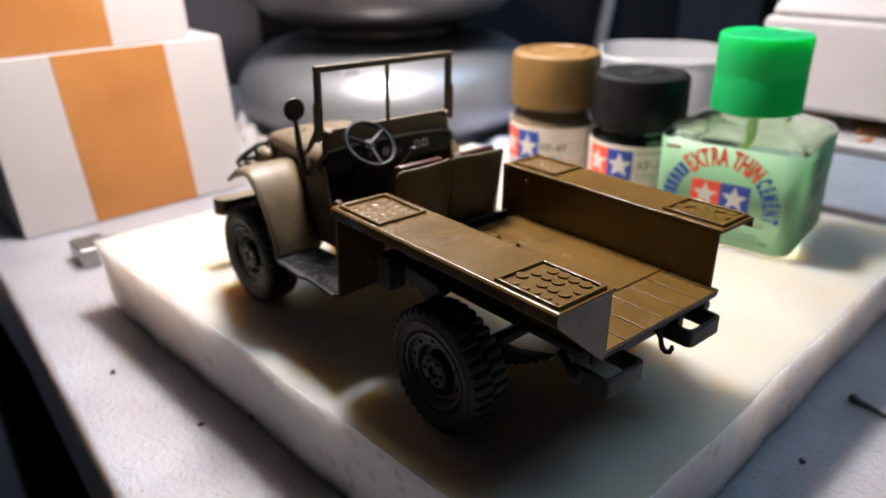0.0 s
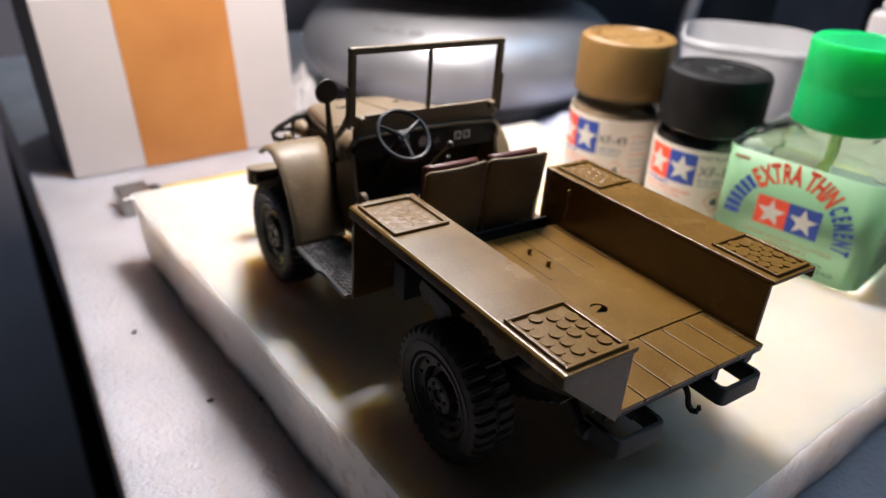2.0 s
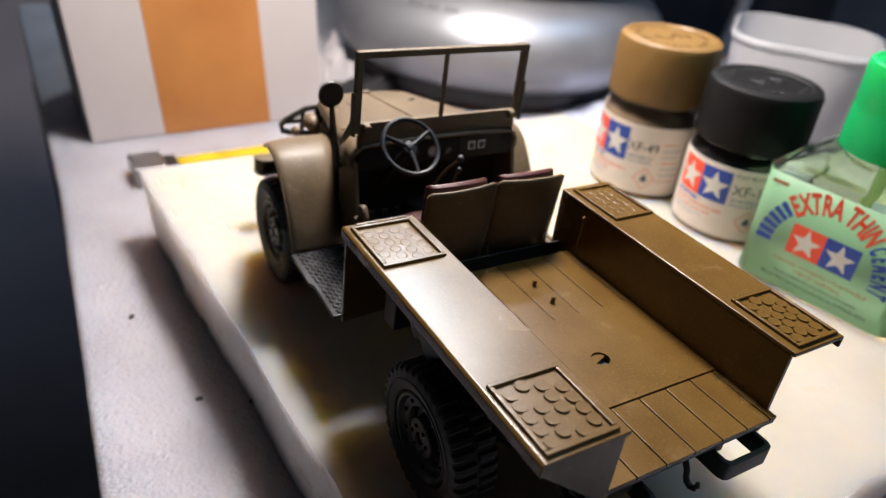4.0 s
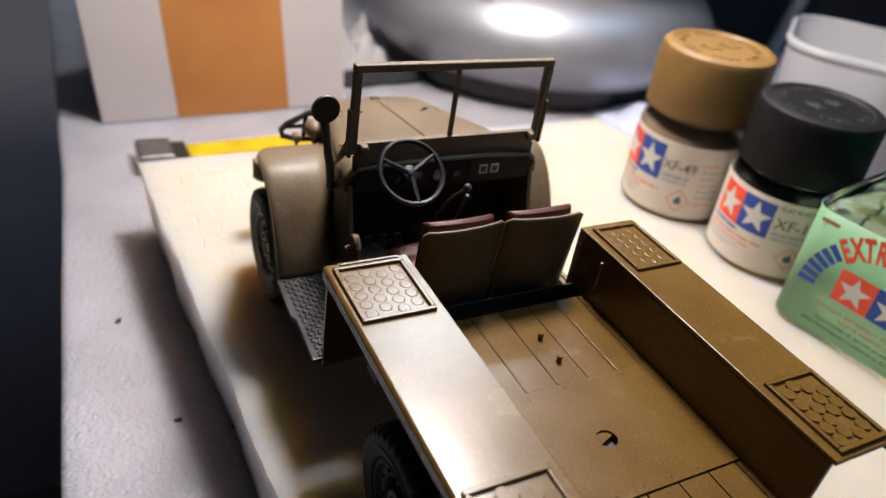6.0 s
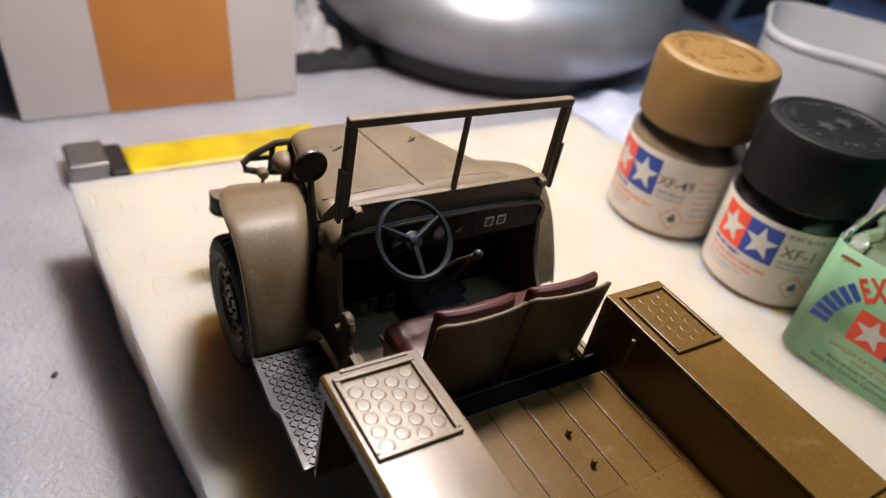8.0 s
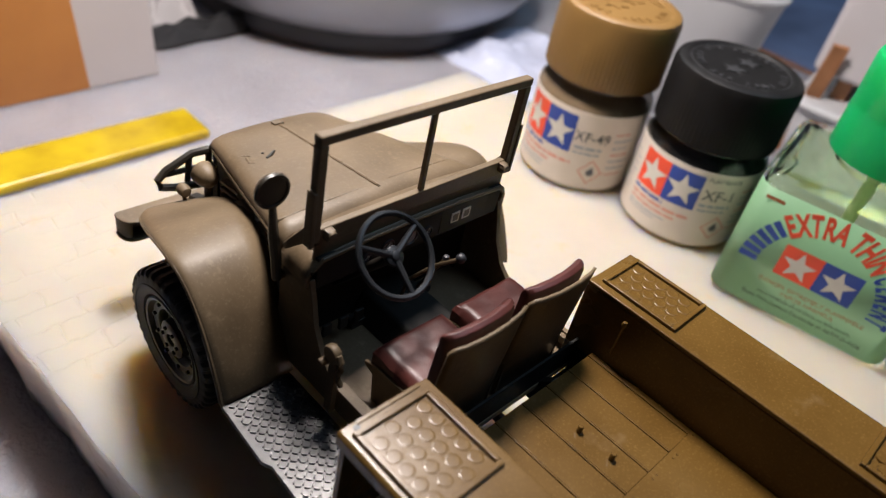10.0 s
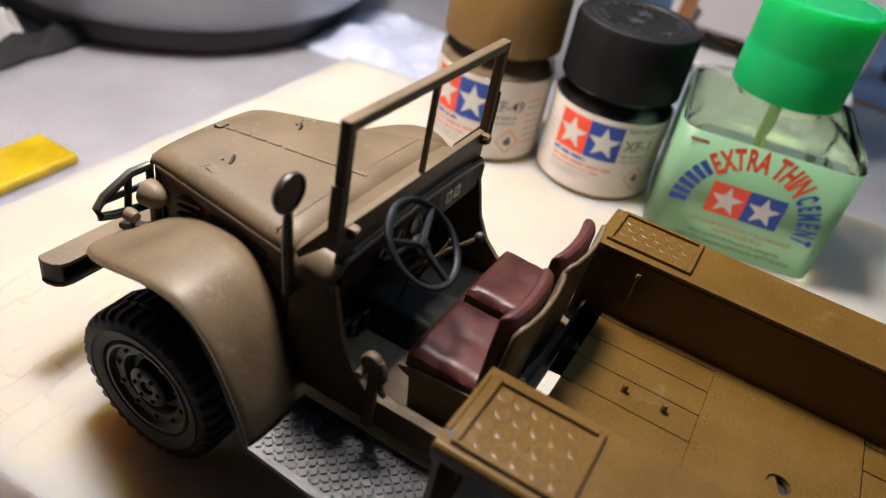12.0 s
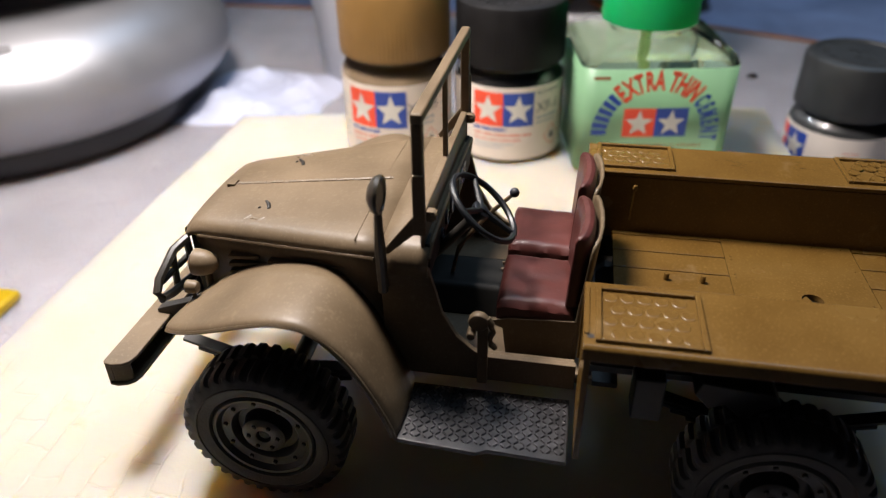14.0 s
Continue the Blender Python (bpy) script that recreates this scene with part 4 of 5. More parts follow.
part("knob", made(spun, [(0, -0.6), (0.45, -0.4), (0.6, 0), (0.45, 0.4), (0, 0.6)], 12, "z", (2.6, 42.9, 35.7)), DARK_PLASTIC, lever)
for x in (-13.5, -10.5, -7.5):
    part("pedal", made(box, x - 0.8, x + 0.8, 48.6, 49.2, 23.6, 25.8), CHASSIS, truck, bevel=0.15)

# seats
for side in (-1, 1):
    xa, xb = side * 1.0, side * 14.2
    x0, x1 = min(xa, xb), max(xa, xb)
    def seat_pan(bm):
        """Thin pressed pan: two side cheeks with a curled front lip, a floor and a riser behind."""
        for x in (x0 - 0.3, x1 - 0.15):
            prism(bm, [(27.0, 21.4), (37.0, 21.4), (37.6, 26.2), (39.2, 26.8), (39.4, 27.4), (38.2, 27.7), (36.8, 28.1), (27.0, 28.6)], "x", x, x + 0.45)
        box(bm, x0 + 0.15, x1 - 0.15, 27.2, 37.0, 26.6, 27.15)
        box(bm, x0 + 0.15, x1 - 0.15, 34.0, 34.5, 21.4, 26.6)
    part("seat_pan", made(seat_pan), OLIVE, truck, "thin olive seat pan", bevel=0.12)
    def cushion(bm):
        n, m = 20, 20
        def top(u, v):
            x = x0 + (x1 - x0) * u
            y = 27.8 + 10.8 * v
            e = min(u, 1 - u, v, 1 - v)
            dz = -1.1 * max(0, 1 - e / 0.10) ** 2 + 0.10 * noise.noise((x * 0.3, y * 0.3, side * 3.0)) - 0.14 * max(0, 1 - 5 * abs(noise.noise((x * 0.17 + y * 0.11, y * 0.2, side * 7.0))))
            return x, y, 30.6 + dz + 0.3 * v
        g = sheet(bm, [[top(i / n, j / m) for j in range(m + 1)] for i in range(n + 1)])
        rim_vs = [g[i][0] for i in range(n + 1)] + [g[n][j] for j in range(1, m + 1)] + [g[i][m] for i in range(n - 1, -1, -1)] + [g[0][j] for j in range(m - 1, 0, -1)]
        low = [bm.verts.new((v.co.x, v.co.y, 27.2)) for v in rim_vs]
        for k in range(len(low)):
            j = (k + 1) % len(low)
            bm.faces.new((rim_vs[k], rim_vs[j], low[j], low[k]))
        bm.faces.new(low)
    part("seat_cushion", made(cushion), SEAT, truck, "maroon leather seat cushion", bevel=0.35, segs=3)
    def shell(bm):
        rows = []
        for z, y in ((21.6, 26.9), (29, 26.3), (33, 25.9), (37, 25.5), (40.2, 25.2), (41.0, 25.1)):
            w = 0.0 if z < 40 else 0.4
            row = []
            for u in (0, 0.06, 0.15, 0.35, 0.5, 0.65, 0.85, 0.94, 1.0):
                bow = 1.1 * (abs(2 * u - 1)) ** 3
                zz = z + (0.5 * abs(u - (1 if side > 0 else 0)) if z > 40 else 0)
                xa, xb = (x0 - 0.85, x1 + 1.2) if side > 0 else (x0 - 0.3, x1 + 0.85)
                row.append((xa + (xb - xa) * u, y + bow, zz - (0.6 if u in (0, 1.0) and z > 40 else 0)))
            rows.append(row)
        sheet(bm, rows)
    part("seat_back", made(shell), OLIVE, truck, "curved olive seat back shell", thick=0.45)
    def pad(bm):
        """Padded back: a rounded roll along the top, bowed like the shell."""
        prof = [(25.95, 40.9), (26.25, 41.65), (26.9, 41.95), (27.55, 41.7), (27.95, 41.0), (27.95, 40.0), (28.3, 36.0), (28.6, 30.4), (26.7, 30.4), (26.1, 37.0)]
        rows = []
        for u, k in ((0, 0.55), (0.02, 0.8), (0.06, 0.95), (0.15, 1), (0.35, 1), (0.5, 1), (0.65, 1), (0.85, 1), (0.94, 0.95), (0.98, 0.8), (1, 0.55)):
            bow = 1.0 * abs(2 * u - 1) ** 3
            sag = 0.25 * abs(2 * u - 1) ** 2
            rows.append([(x0 + 0.4 + (x1 - x0 - 0.8) * u, 27.2 + (y - 27.2) * k + bow, 36.4 + (z - 36.4) * (1 - (1 - k) * 0.12) - sag) for y, z in prof])
        sheet(bm, [r + r[:1] for r in rows])
        bmesh.ops.remove_doubles(bm, verts=bm.verts, dist=0.001)
        for r in (0, -1):
            ends = [v for v in bm.verts if abs(v.co.x - rows[r][0][0]) < 0.001]
            ends.sort(key=lambda v: min(range(len(prof)), key=lambda k: (v.co - Vector(rows[r][k])).length))
            bm.faces.new(ends)
    part("seat_pad", made(pad), SEAT, truck, "maroon padded backrest", bevel=0.25, segs=2)

# rear end
for side in (-1, 1):
    def bumperette(bm, side=side):
        xa, xb = side * 7.4, side * 16.6
        lo, hi = 17.6, 21.0
        plan = [(xa - side * 0.5, -22.5), (xa - side * 0.5, -28.6), (xa - side * 0.1, -29.5), (xa + side * 0.7, -29.8), (xb - side * 0.7, -29.8), (xb + side * 0.1, -29.5), (xb + side * 0.5, -28.6), (xb + side * 0.5, -22.5)]
        core = [(xb - side * 0.4, -22.5), (xb - side * 0.4, -28.4), (xb - side * 0.9, -28.9), (xa + side * 0.9, -28.9), (xa + side * 0.4, -28.4), (xa + side * 0.4, -22.5)]
        prism(bm, plan + core, "z", lo, hi)
    part("bumperette", made(bumperette), CHASSIS, truck, bevel=0.25)
def hook(bm):
    tube(bm, [(0, -26.0, 22.9), (0, -27.2, 22.5), (0, -27.8, 21.6), (0, -28.0, 20.6), (0, -28.4, 19.9), (0, -29.1, 19.6), (0, -29.8, 19.9), (0, -30.1, 20.6), (0, -30.0, 21.2)], [0.5, 0.5, 0.46, 0.46, 0.5, 0.5, 0.46, 0.4, 0.3], 10)
part("tow_hook", made(hook), CHASSIS, truck)
part("rear_sill", made(box, -17.2, 17.2, -26.6, -25.8, 22.6, Z_BED - 1.62), CHASSIS, truck, bevel=0.1)
for side in (-1, 1):
    part("mud_flap_frame", made(prism, [(-25, 24.6), (-25, 23.6), (26, 23.6), (26, 24.6)], "x", side * 17.6, side * 18.4), CHASSIS, truck)
    def tail_lamp(bm, side=side):
        tube(bm, [(side * 18.6, -21, 23.4), (side * 18.9, -24.0, 21.0)], 0.7, 8)
        spun(bm, [(0, -1.2), (1.1, -1.0), (1.3, 0), (1.1, 0.8), (0, 1.0)], 14, "y", (side * 18.9, -24.6, 20.6))
    part("tail_lamp", made(tail_lamp), CHASSIS, truck)
# Panel takes a black colour that stands for shade behind the seats.
part("cab_rear_panel", made(box, -17.2, 17.3, 24.75, 25.2, 20.6, 26.4), DASH_AND_SHADE, truck, "panel behind the seats coloured black for shade", bevel=0.1)
for x0, x1 in ((-17.0, -4.0), (8.4, 12.0), (12.7, 17.0)):
    part("body_panel", made(box, x0, x1, 21.0, 24.7, 19.6, 20.5), CHASSIS, truck, "black panel between the cab and the bed", bevel=0.15)
# Added dark plate that hides the lit foam behind this gap.
part("gap_blind", made(box, 16.7, 17.3, 16.0, 27.0, 19.6, Z_BED - 1.25), CHASSIS, truck, "added black plate closing the gap under the bed side", bevel=0.1)
for x, y in ((2.55, 13.9), (2.55, 8.4)):
    part("peg", made(spun, [(0.42, 0), (0.42, 1.0), (0.3, 1.15), (0, 1.15)], 12, "z", (x, y, Z_BED)), OLIVE_BED, truck)
def wall_rod(bm):
    tube(bm, [(16.45, 19.3, 28.2), (16.4, 19.1, 33.8)], 0.2, 8)
    spun(bm, [(0, -0.6), (0.32, -0.45), (0.46, 0), (0.32, 0.45), (0, 0.6)], 12, "z", (16.2, 19.1, 34.4))
part("strap_rod", made(wall_rod), OLIVE_BED, truck)
for x, y, z in ((-15.6, 24.6, 26.6),):
    part("bed_bracket", made(prism, [(y - 1.2, z - 2.0), (y + 0.8, z - 2.0), (y + 0.8, z), (y - 0.4, z + 0.7)], "x", x - 0.5, x + 0.5), OLIVE, truck, bevel=0.12)

# the body leans a little to one side on its springs
LEAN = Matrix.Translation(at(-20, 0, 35)) @ pose(0, 0, 0, 0, 1.8, 0) @ Matrix.Translation(-at(-20, 0, 35))
for piece in truck.children:
    if piece.name.split(".")[0] not in ("wheel", "axle", "leaf_spring"):
        piece.matrix_basis = LEAN @ piece.matrix_basis

# ---- paint jars and the cement bottle on the board ----


def star(cx, cy, r, turn=90):
    return [(cx + (r if k % 2 == 0 else r * 0.42) * math.cos(radians(turn + 36 * k)), cy + (r if k % 2 == 0 else r * 0.42) * math.sin(radians(turn + 36 * k))) for k in range(10)]


def flat(bm, pts, lift):
    vs = [bm.verts.new((p[0], p[1], lift)) for p in pts]
    bm.faces.new(vs)


def rect(x0, x1, y0, y1, n=1):
    return [(x0 + (x1 - x0) * k / n, y0) for k in range(n + 1)] + [(x1 + (x0 - x1) * k / n, y1) for k in range(n + 1)]


def rounded(bm, me, r, turn0):
    """Bends a flat drawing (x along, y up, z out; mm) round a jar of radius r."""
    for v in bm.verts:
        a = radians(turn0) + v.co.x / r
        q = r + v.co.z
        v.co = Vector((q * math.cos(a), q * math.sin(a), v.co.y))


words_rng = random.Random(12)


def words(x0, x1, y0, y1, ragged=0.25):
    """A printed line too small to read: bars of word length with gaps."""
    out, x, h = [], x0, y1 - y0
    end = x1 - words_rng.uniform(0, ragged) * (x1 - x0)
    while x < end - 0.4 * h:
        w = min(words_rng.uniform(1.2, 4.6) * h, end - x)
        out.append(rect(x, x + w, y0, y1))
        x += w + 0.55 * h
    return out


def print_on(name, polys, mat, parent, r, turn0, lift):
    bm = bmesh.new()
    for pts in polys:
        flat(bm, pts, lift)
    bmesh.ops.triangulate(bm, faces=bm.faces)
    for _ in range(2):
        bmesh.ops.subdivide_edges(bm, edges=[e for e in bm.edges if abs(e.verts[0].co.x - e.verts[1].co.x) > 1.2], cuts=2)
    rounded(bm, None, r, turn0)
    return part(name, bm, mat, parent, smooth=False)


def text_on(name, text, size, mat, parent, r, turn0, x, y, lift):
    ob = lettering(name, text, size, mat, parent, Matrix(), bold=0.02)
    for v in ob.data.vertices:
        a = radians(turn0) + (v.co.x / MM + x) / r
        q = r + lift
        v.co = Vector((q * math.cos(a), q * math.sin(a), v.co.y / MM + y)) * MM
    return ob


def jar(label, where, cap_mat, paint, facing, code, name_line, size=(1, 1), up=0.0):
    j = thing("paint_jar", label, "paint jar", where, group="paint jars")
    j.scale = (size[0], size[0], size[1])
    body = [(0, 0.6), (11.5, 0.2), (13.4, 0.5), (14.1, 1.6), (14.2, 3), (14.2, 19.6), (13.9, 21.2), (12.8, 22.8), (11.8, 23.6), (11.6, 26.5), (0, 26.5)]
    part("glass_body", made(spun, body, 56), GLASS, j, "clear glass jar").visible_shadow = False
    inner = [(0, 1.8), (12.2, 1.8), (13.1, 3), (13.1, 18.4), (12.7, 20.0), (0, 20.0)]
    part("paint_fill", made(spun, [(r * 1.075, h) for r, h in inner[:-2]] + [(13.75, 20.6), (12.6, 22.5), (11.5, 23.4), (11.4, 24.8), (0, 24.8)], 48), paint, j)
    part("paper_label", made(spun, [(14.24, 1.2), (14.3, 1.2), (14.3, 18.8 + up), (14.24, 18.8 + up), (14.24, 1.2)], 72), LABEL, j, "printed cream paper label")
    def cap(bm):
        n = 84
        rings = [(12.9, 25.0), (14.0, 25.2), (14.0, 38.6), (13.6, 39.8), (12.8, 40.3), (11.6, 40.3), (11.3, 40.0), (0, 40.0)]
        spun(bm, rings, n * 2, "z")
        for v in bm.verts:
            r = math.hypot(v.co.x, v.co.y)
            if r > 13.9 and 25.1 < v.co.z < 39:
                k = round(math.atan2(v.co.y, v.co.x) / (math.pi / n))
                f = (r + (0.12 if k % 2 else -0.06)) / r
                v.co.x, v.co.y = v.co.x * f, v.co.y * f
    cp = part("screw_cap", made(cap), cap_mat, j, "ribbed plastic screw cap")
    def emblem(bm):
        tube(bm, [(10.9 * math.cos(2 * math.pi * k / 48), 10.9 * math.sin(2 * math.pi * k / 48), 40.0) for k in range(48)], 0.16, 6, True)
        for k in range(30):
            a = 2 * math.pi * k / 30
            if k % 9 in (4, 8):
                continue
            c, s = math.cos(a), math.sin(a)
            w, h = 0.32 + 0.12 * (k % 3), 0.75
            q = [(9.2 + u, v) for u, v in ((-h, -w), (h, -w), (h, w), (-h, w))]
            prism(bm, [(u * c - v * s, u * s + v * c) for u, v in q], "z", 39.9, 40.22)
        for x in (-3.2, 3.2):
            prism(bm, star(x, 0, 3.0), "z", 39.9, 40.2)
    part("cap_emblem", made(emblem), EMBLEM_DUST if cap_mat is BLACK_CAP else cap_mat, cp, "raised lettering ring and star emblem", smooth=False)
    R, L = 14.3, 0.03

    def drawn(name, polys, mat, lift=L):
        print_on(name, [[(x, y + up) for x, y in q] for q in polys], mat, j, R, facing, lift)

    drawn("red_mark", [rect(-8, 0, 8.5, 17.5)], RED)
    drawn("blue_mark", [rect(0, 8, 8.5, 17.5)], BLUE)
    drawn("star_mark", [star(-4.0, 12.8, 4.0)], WHITE_INK, L * 2.2)
    drawn("star_mark", [star(4.0, 12.8, 4.0)], WHITE_INK, L * 2.2)
    if code:
        text_on("code_text", code, 3.9 if len(code) < 5 else 3.5, GREY_INK, j, R, facing, 12.6, 13.0 + up, L)
    if name_line:
        text_on("name_text", name_line, 1.45, GREY_INK, j, R, facing, 12.8, 17.0 + up, L)
    drawn("print_line", words(8.8, 16.6, 10.0, 10.7) + words(8.8, 15.4, 8.8, 9.3), PALE_BLUE_INK)
    drawn("print_line", words(-8.0, 2.0, 7.2, 7.9, 0.1), BLUE)
    drawn("print_line", words(-7.8, 9.2, 5.7, 6.5, 0.1) + words(-7.8, 6.4, 4.4, 5.0), PINK_INK)
    drawn("print_line", words(-7.8, 5.6, 3.3, 3.7) + words(-7.8, 3.0, 2.4, 2.7), PALE_BLUE_INK)
    d = [(14.4, 1.4), (17.6, 4.6), (14.4, 7.8), (11.2, 4.6)]
    d2 = [(14.4, 1.9), (17.1, 4.6), (14.4, 7.3), (11.7, 4.6)]
    drawn("hazard_mark", [[d[k], d[(k + 1) % 4], d2[(k + 1) % 4], d2[k]] for k in range(4)], PINK_INK)
    drawn("flame_mark", [[(13.7, 3.6), (15.1, 3.6), (15.5, 4.6), (15.0, 5.1), (14.8, 6.1), (14.1, 5.4), (13.4, 4.7)]], GREY_INK)
    for k in range(7):
        drawn("print_line", words(18.2, 24.5, 4.0 + 1.7 * k, 4.45 + 1.7 * k, 0.4), PINK_INK if k % 3 == 0 else PALE_BLUE_INK)
        drawn("print_line", words(-15.5, -9.0, 4.0 + 1.7 * k, 4.4 + 1.7 * k, 0.4), PALE_BLUE_INK)
    return j


KHAKI_PAINT = material("khaki_paint_in_jar", (0.14, 0.10, 0.06), 0.3, bump=0)
GREY_PAINT = material("dark_grey_paint_in_jar", (0.02, 0.021, 0.022), 0.3, bump=0)
BLACK_PAINT = material("black_paint_in_jar", (0.0046, 0.0046, 0.0046), 0.25, bump=0)
jar("glass paint jar with a tan ribbed cap and printed label", (95.9, 79.6, 0), TAN_CAP, KHAKI_PAINT, 170.5, "XF-49", "", (1.06, 1.14), 1.2)
jar("glass paint jar with a black ribbed cap and printed label", (101.3, 48.7, 0), BLACK_CAP, BLACK_PAINT, 180.0, "XF-1", "FLAT BLACK", (1.05, 1.05), 2.1)

# square cement bottle: front face looks along -x of its own frame
TILT_B = 10.5
bottle = thing("cement_bottle", "square glass cement bottle with green cap and green paper label", "glue bottle", (105.2, 12.8, 0), TILT_B)


def square_ring(h, half, r, n=6):
    pts = []
    for cx, cy, a0 in ((1, 1, 0), (-1, 1, 90), (-1, -1, 180), (1, -1, 270)):
        for k in range(n + 1):
            a = radians(a0 + 90 * k / n)
            pts.append((cx * (half - r) + r * math.cos(a), cy * (half - r) + r * math.sin(a), h))
    return pts


def stacked(bm, rings):
    rows = [[bm.verts.new(p) for p in row] for row in rings]
    n = len(rows[0])
    for a, b in zip(rows, rows[1:]):
        for k in range(n):
            bm.faces.new((a[k], a[(k + 1) % n], b[(k + 1) % n], b[k]))
    bm.faces.new(rows[0][::-1])
    bm.faces.new(rows[-1])


HB = 19.8
OUTER = [square_ring(0, HB - 2, 3), square_ring(0.8, HB - 0.6, 4), square_ring(2.2, HB, 4.5), square_ring(29.6, HB, 4.5), square_ring(31.0, HB - 0.6, 5), square_ring(32.6, HB - 3.6, 7), square_ring(34.0, HB - 7.4, 9), square_ring(34.8, 10.2, 10.0), square_ring(37, 9.8, 9.6)]
INNER = [square_ring(2.0, HB - 3.4, 2.4), square_ring(3.2, HB - 1.5, 3.0), square_ring(28.8, HB - 1.5, 3.2), square_ring(30.6, HB - 3.0, 4), square_ring(32.0, HB - 6.2, 6), square_ring(33.2, 9.6, 9.0), square_ring(36.4, 9.2, 8.8)]
part("glass_body", hollow(made(stacked, OUTER), made(stacked, INNER)), BOTTLE_GLASS, bottle, "clear glass bottle", oriented=True).visible_shadow = False
part("liquid", made(stacked, [square_ring(2.1, HB - 3.5, 2.4), square_ring(3.3, HB - 1.56, 3.0), square_ring(28.7, HB - 1.56, 3.0), square_ring(30.2, HB - 2.76, 3.6)]), LIQUID, bottle, "pale yellow liquid cement").visible_shadow = False
def brush(bm):
    tube(bm, [(0.5, 0, 36.2), (0.5, 0.4, 24), (0.5, 0.4, 12)], [1.7, 1.5, 1.1], 12)
STEM = material("pale_stem_plastic", (0.72, 0.78, 0.48), 0.4, bump=0)
part("brush_stem", made(brush), STEM, bottle, "pale green brush stem")
def green_cap(bm):
    n = 60
    spun(bm, [(11.6, 36.0), (12.35, 36.3), (12.3, 45.6), (12.1, 46.2), (12.25, 47.0), (12.4, 55.8), (12.15, 56.9), (11.5, 57.3), (11.0, 57.3), (10.7, 56.9), (0, 56.9)], n * 2)
    for v in bm.verts:
        r = math.hypot(v.co.x, v.co.y)
        if r > 12.25 and 36.2 < v.co.z < 45.8:
            k = round(math.atan2(v.co.y, v.co.x) / (math.pi / n))
            f = (r + (0.05 if k % 2 else -0.04)) / r
            v.co.x, v.co.y = v.co.x * f, v.co.y * f
part("screw_cap", made(green_cap), GREEN_CAP, bottle, "green ribbed plastic cap")


def label_band(bm):
    a, b = square_ring(1.2, HB + 0.06, 4.5), square_ring(29.4, HB + 0.06, 4.5)
    keep = [k for k in range(len(a)) if a[k][0] < HB - 3]
    lo = [bm.verts.new(a[k]) for k in keep]
    hi = [bm.verts.new(b[k]) for k in keep]
    for k in range(len(keep) - 1):
        bm.faces.new((lo[k], lo[k + 1], hi[k + 1], hi[k]))


part("paper_label", made(label_band), LABEL_GREEN, bottle, "green paper label wrapped round three sides", thick=0.04)
FRONT = Matrix(((0, 0, -1, -(HB + 0.1) * MM), (-1, 0, 0, 0), (0, 1, 0, 0), (0, 0, 0, 1)))
SIDE = Matrix(((1, 0, 0, 0), (0, 0, -1, -(HB + 0.1) * MM), (0, 1, 0, 0), (0, 0, 0, 1)))


def stamp(name, polys, mat, face, lift=0.02):
    bm = bmesh.new()
    for p in polys:
        flat(bm, p, lift)
    ob = part(name, bm, mat, bottle, smooth=False)
    ob.matrix_basis = face
    return ob


CAUTION_INK = material("dull_red_ink", (0.3234, 0.0924, 0.0308), 0.45, bump=0)
LX, LY = -0.4, 15.2
stamp("red_mark", [rect(LX - 8.2, LX, LY - 3.9, LY + 3.9)], RED, FRONT)
stamp("blue_mark", [rect(LX, LX + 8.2, LY - 3.9, LY + 3.9)], BLUE, FRONT)
stamp("star_mark", [star(LX - 4.1, LY - 0.2, 3.7)], WHITE_INK, FRONT, 0.05)
stamp("star_mark", [star(LX + 4.1, LY - 0.2, 3.7)], WHITE_INK, FRONT, 0.05)


def arc_text(text, radius, a0, a1, size, mat, wide=0.8):
    room = [0.45 if ch == " " else (0.5 if ch == "I" else 1.0) for ch in text]
    for k, ch in enumerate(text):
        if ch == " ":
            continue
        a = radians(a0 + (a1 - a0) * (sum(room[:k]) + room[k] / 2) / sum(room))
        m = FRONT @ Matrix.Translation(at(LX + radius * math.cos(a), 12.2 + radius * math.sin(a), 0.03)) @ pose(0, 0, 0, 0, 0, math.degrees(a) - 90) @ Matrix.Diagonal((wide, 1.3, 1, 1))
        lettering("letter", ch, size, mat, bottle, m, bold=0.2)


arc_text("EXTRA THIN", 14.0, 136, 46, 5.4, RED, 0.68)
arc_text("CEMENT", 14.0, 43, -9, 4.6, BLUE, 0.5)
for k in range(6):
    a = radians(182 - (182 - 136) * (k + 0.5) / 6)
    c, s = math.cos(a), math.sin(a)
    q = [(u * c - v * s, u * s + v * c) for u, v in ((12.3, -0.62), (16.2, -0.78), (16.2, 0.78), (12.3, 0.62))]
    stamp("brand_bar", [[(LX + p[0], 12.2 + p[1]) for p in q]], BLUE, FRONT)
for txt, y, size, mat in (("DANGER EXTREMELY FLAMMABLE", 8.7, 1.5, CAUTION_INK), ("VAPOR HARMFUL", 7.1, 1.5, CAUTION_INK), ("Read carefully all cautions on side panels.", 5.5, 1.25, DARK_INK), ("Extra Thin Cement Conforms to ASTM D-4236", 3.8, 1.35, DARK_INK)):
    lettering("caution_text", txt, size, mat, bottle, FRONT @ Matrix.Translation(at(1.0, y, 0.03)))
stamp("print_line", [rect(-17, -13.0, 26.8, 27.6)], CAUTION_INK, FRONT)
for k in range(12):
    stamp("print_line", words(-11, 9, 4 + 1.9 * k, 4.7 + 1.9 * k, 0.4), DARK_INK if k % 4 else PINK_INK, SIDE)
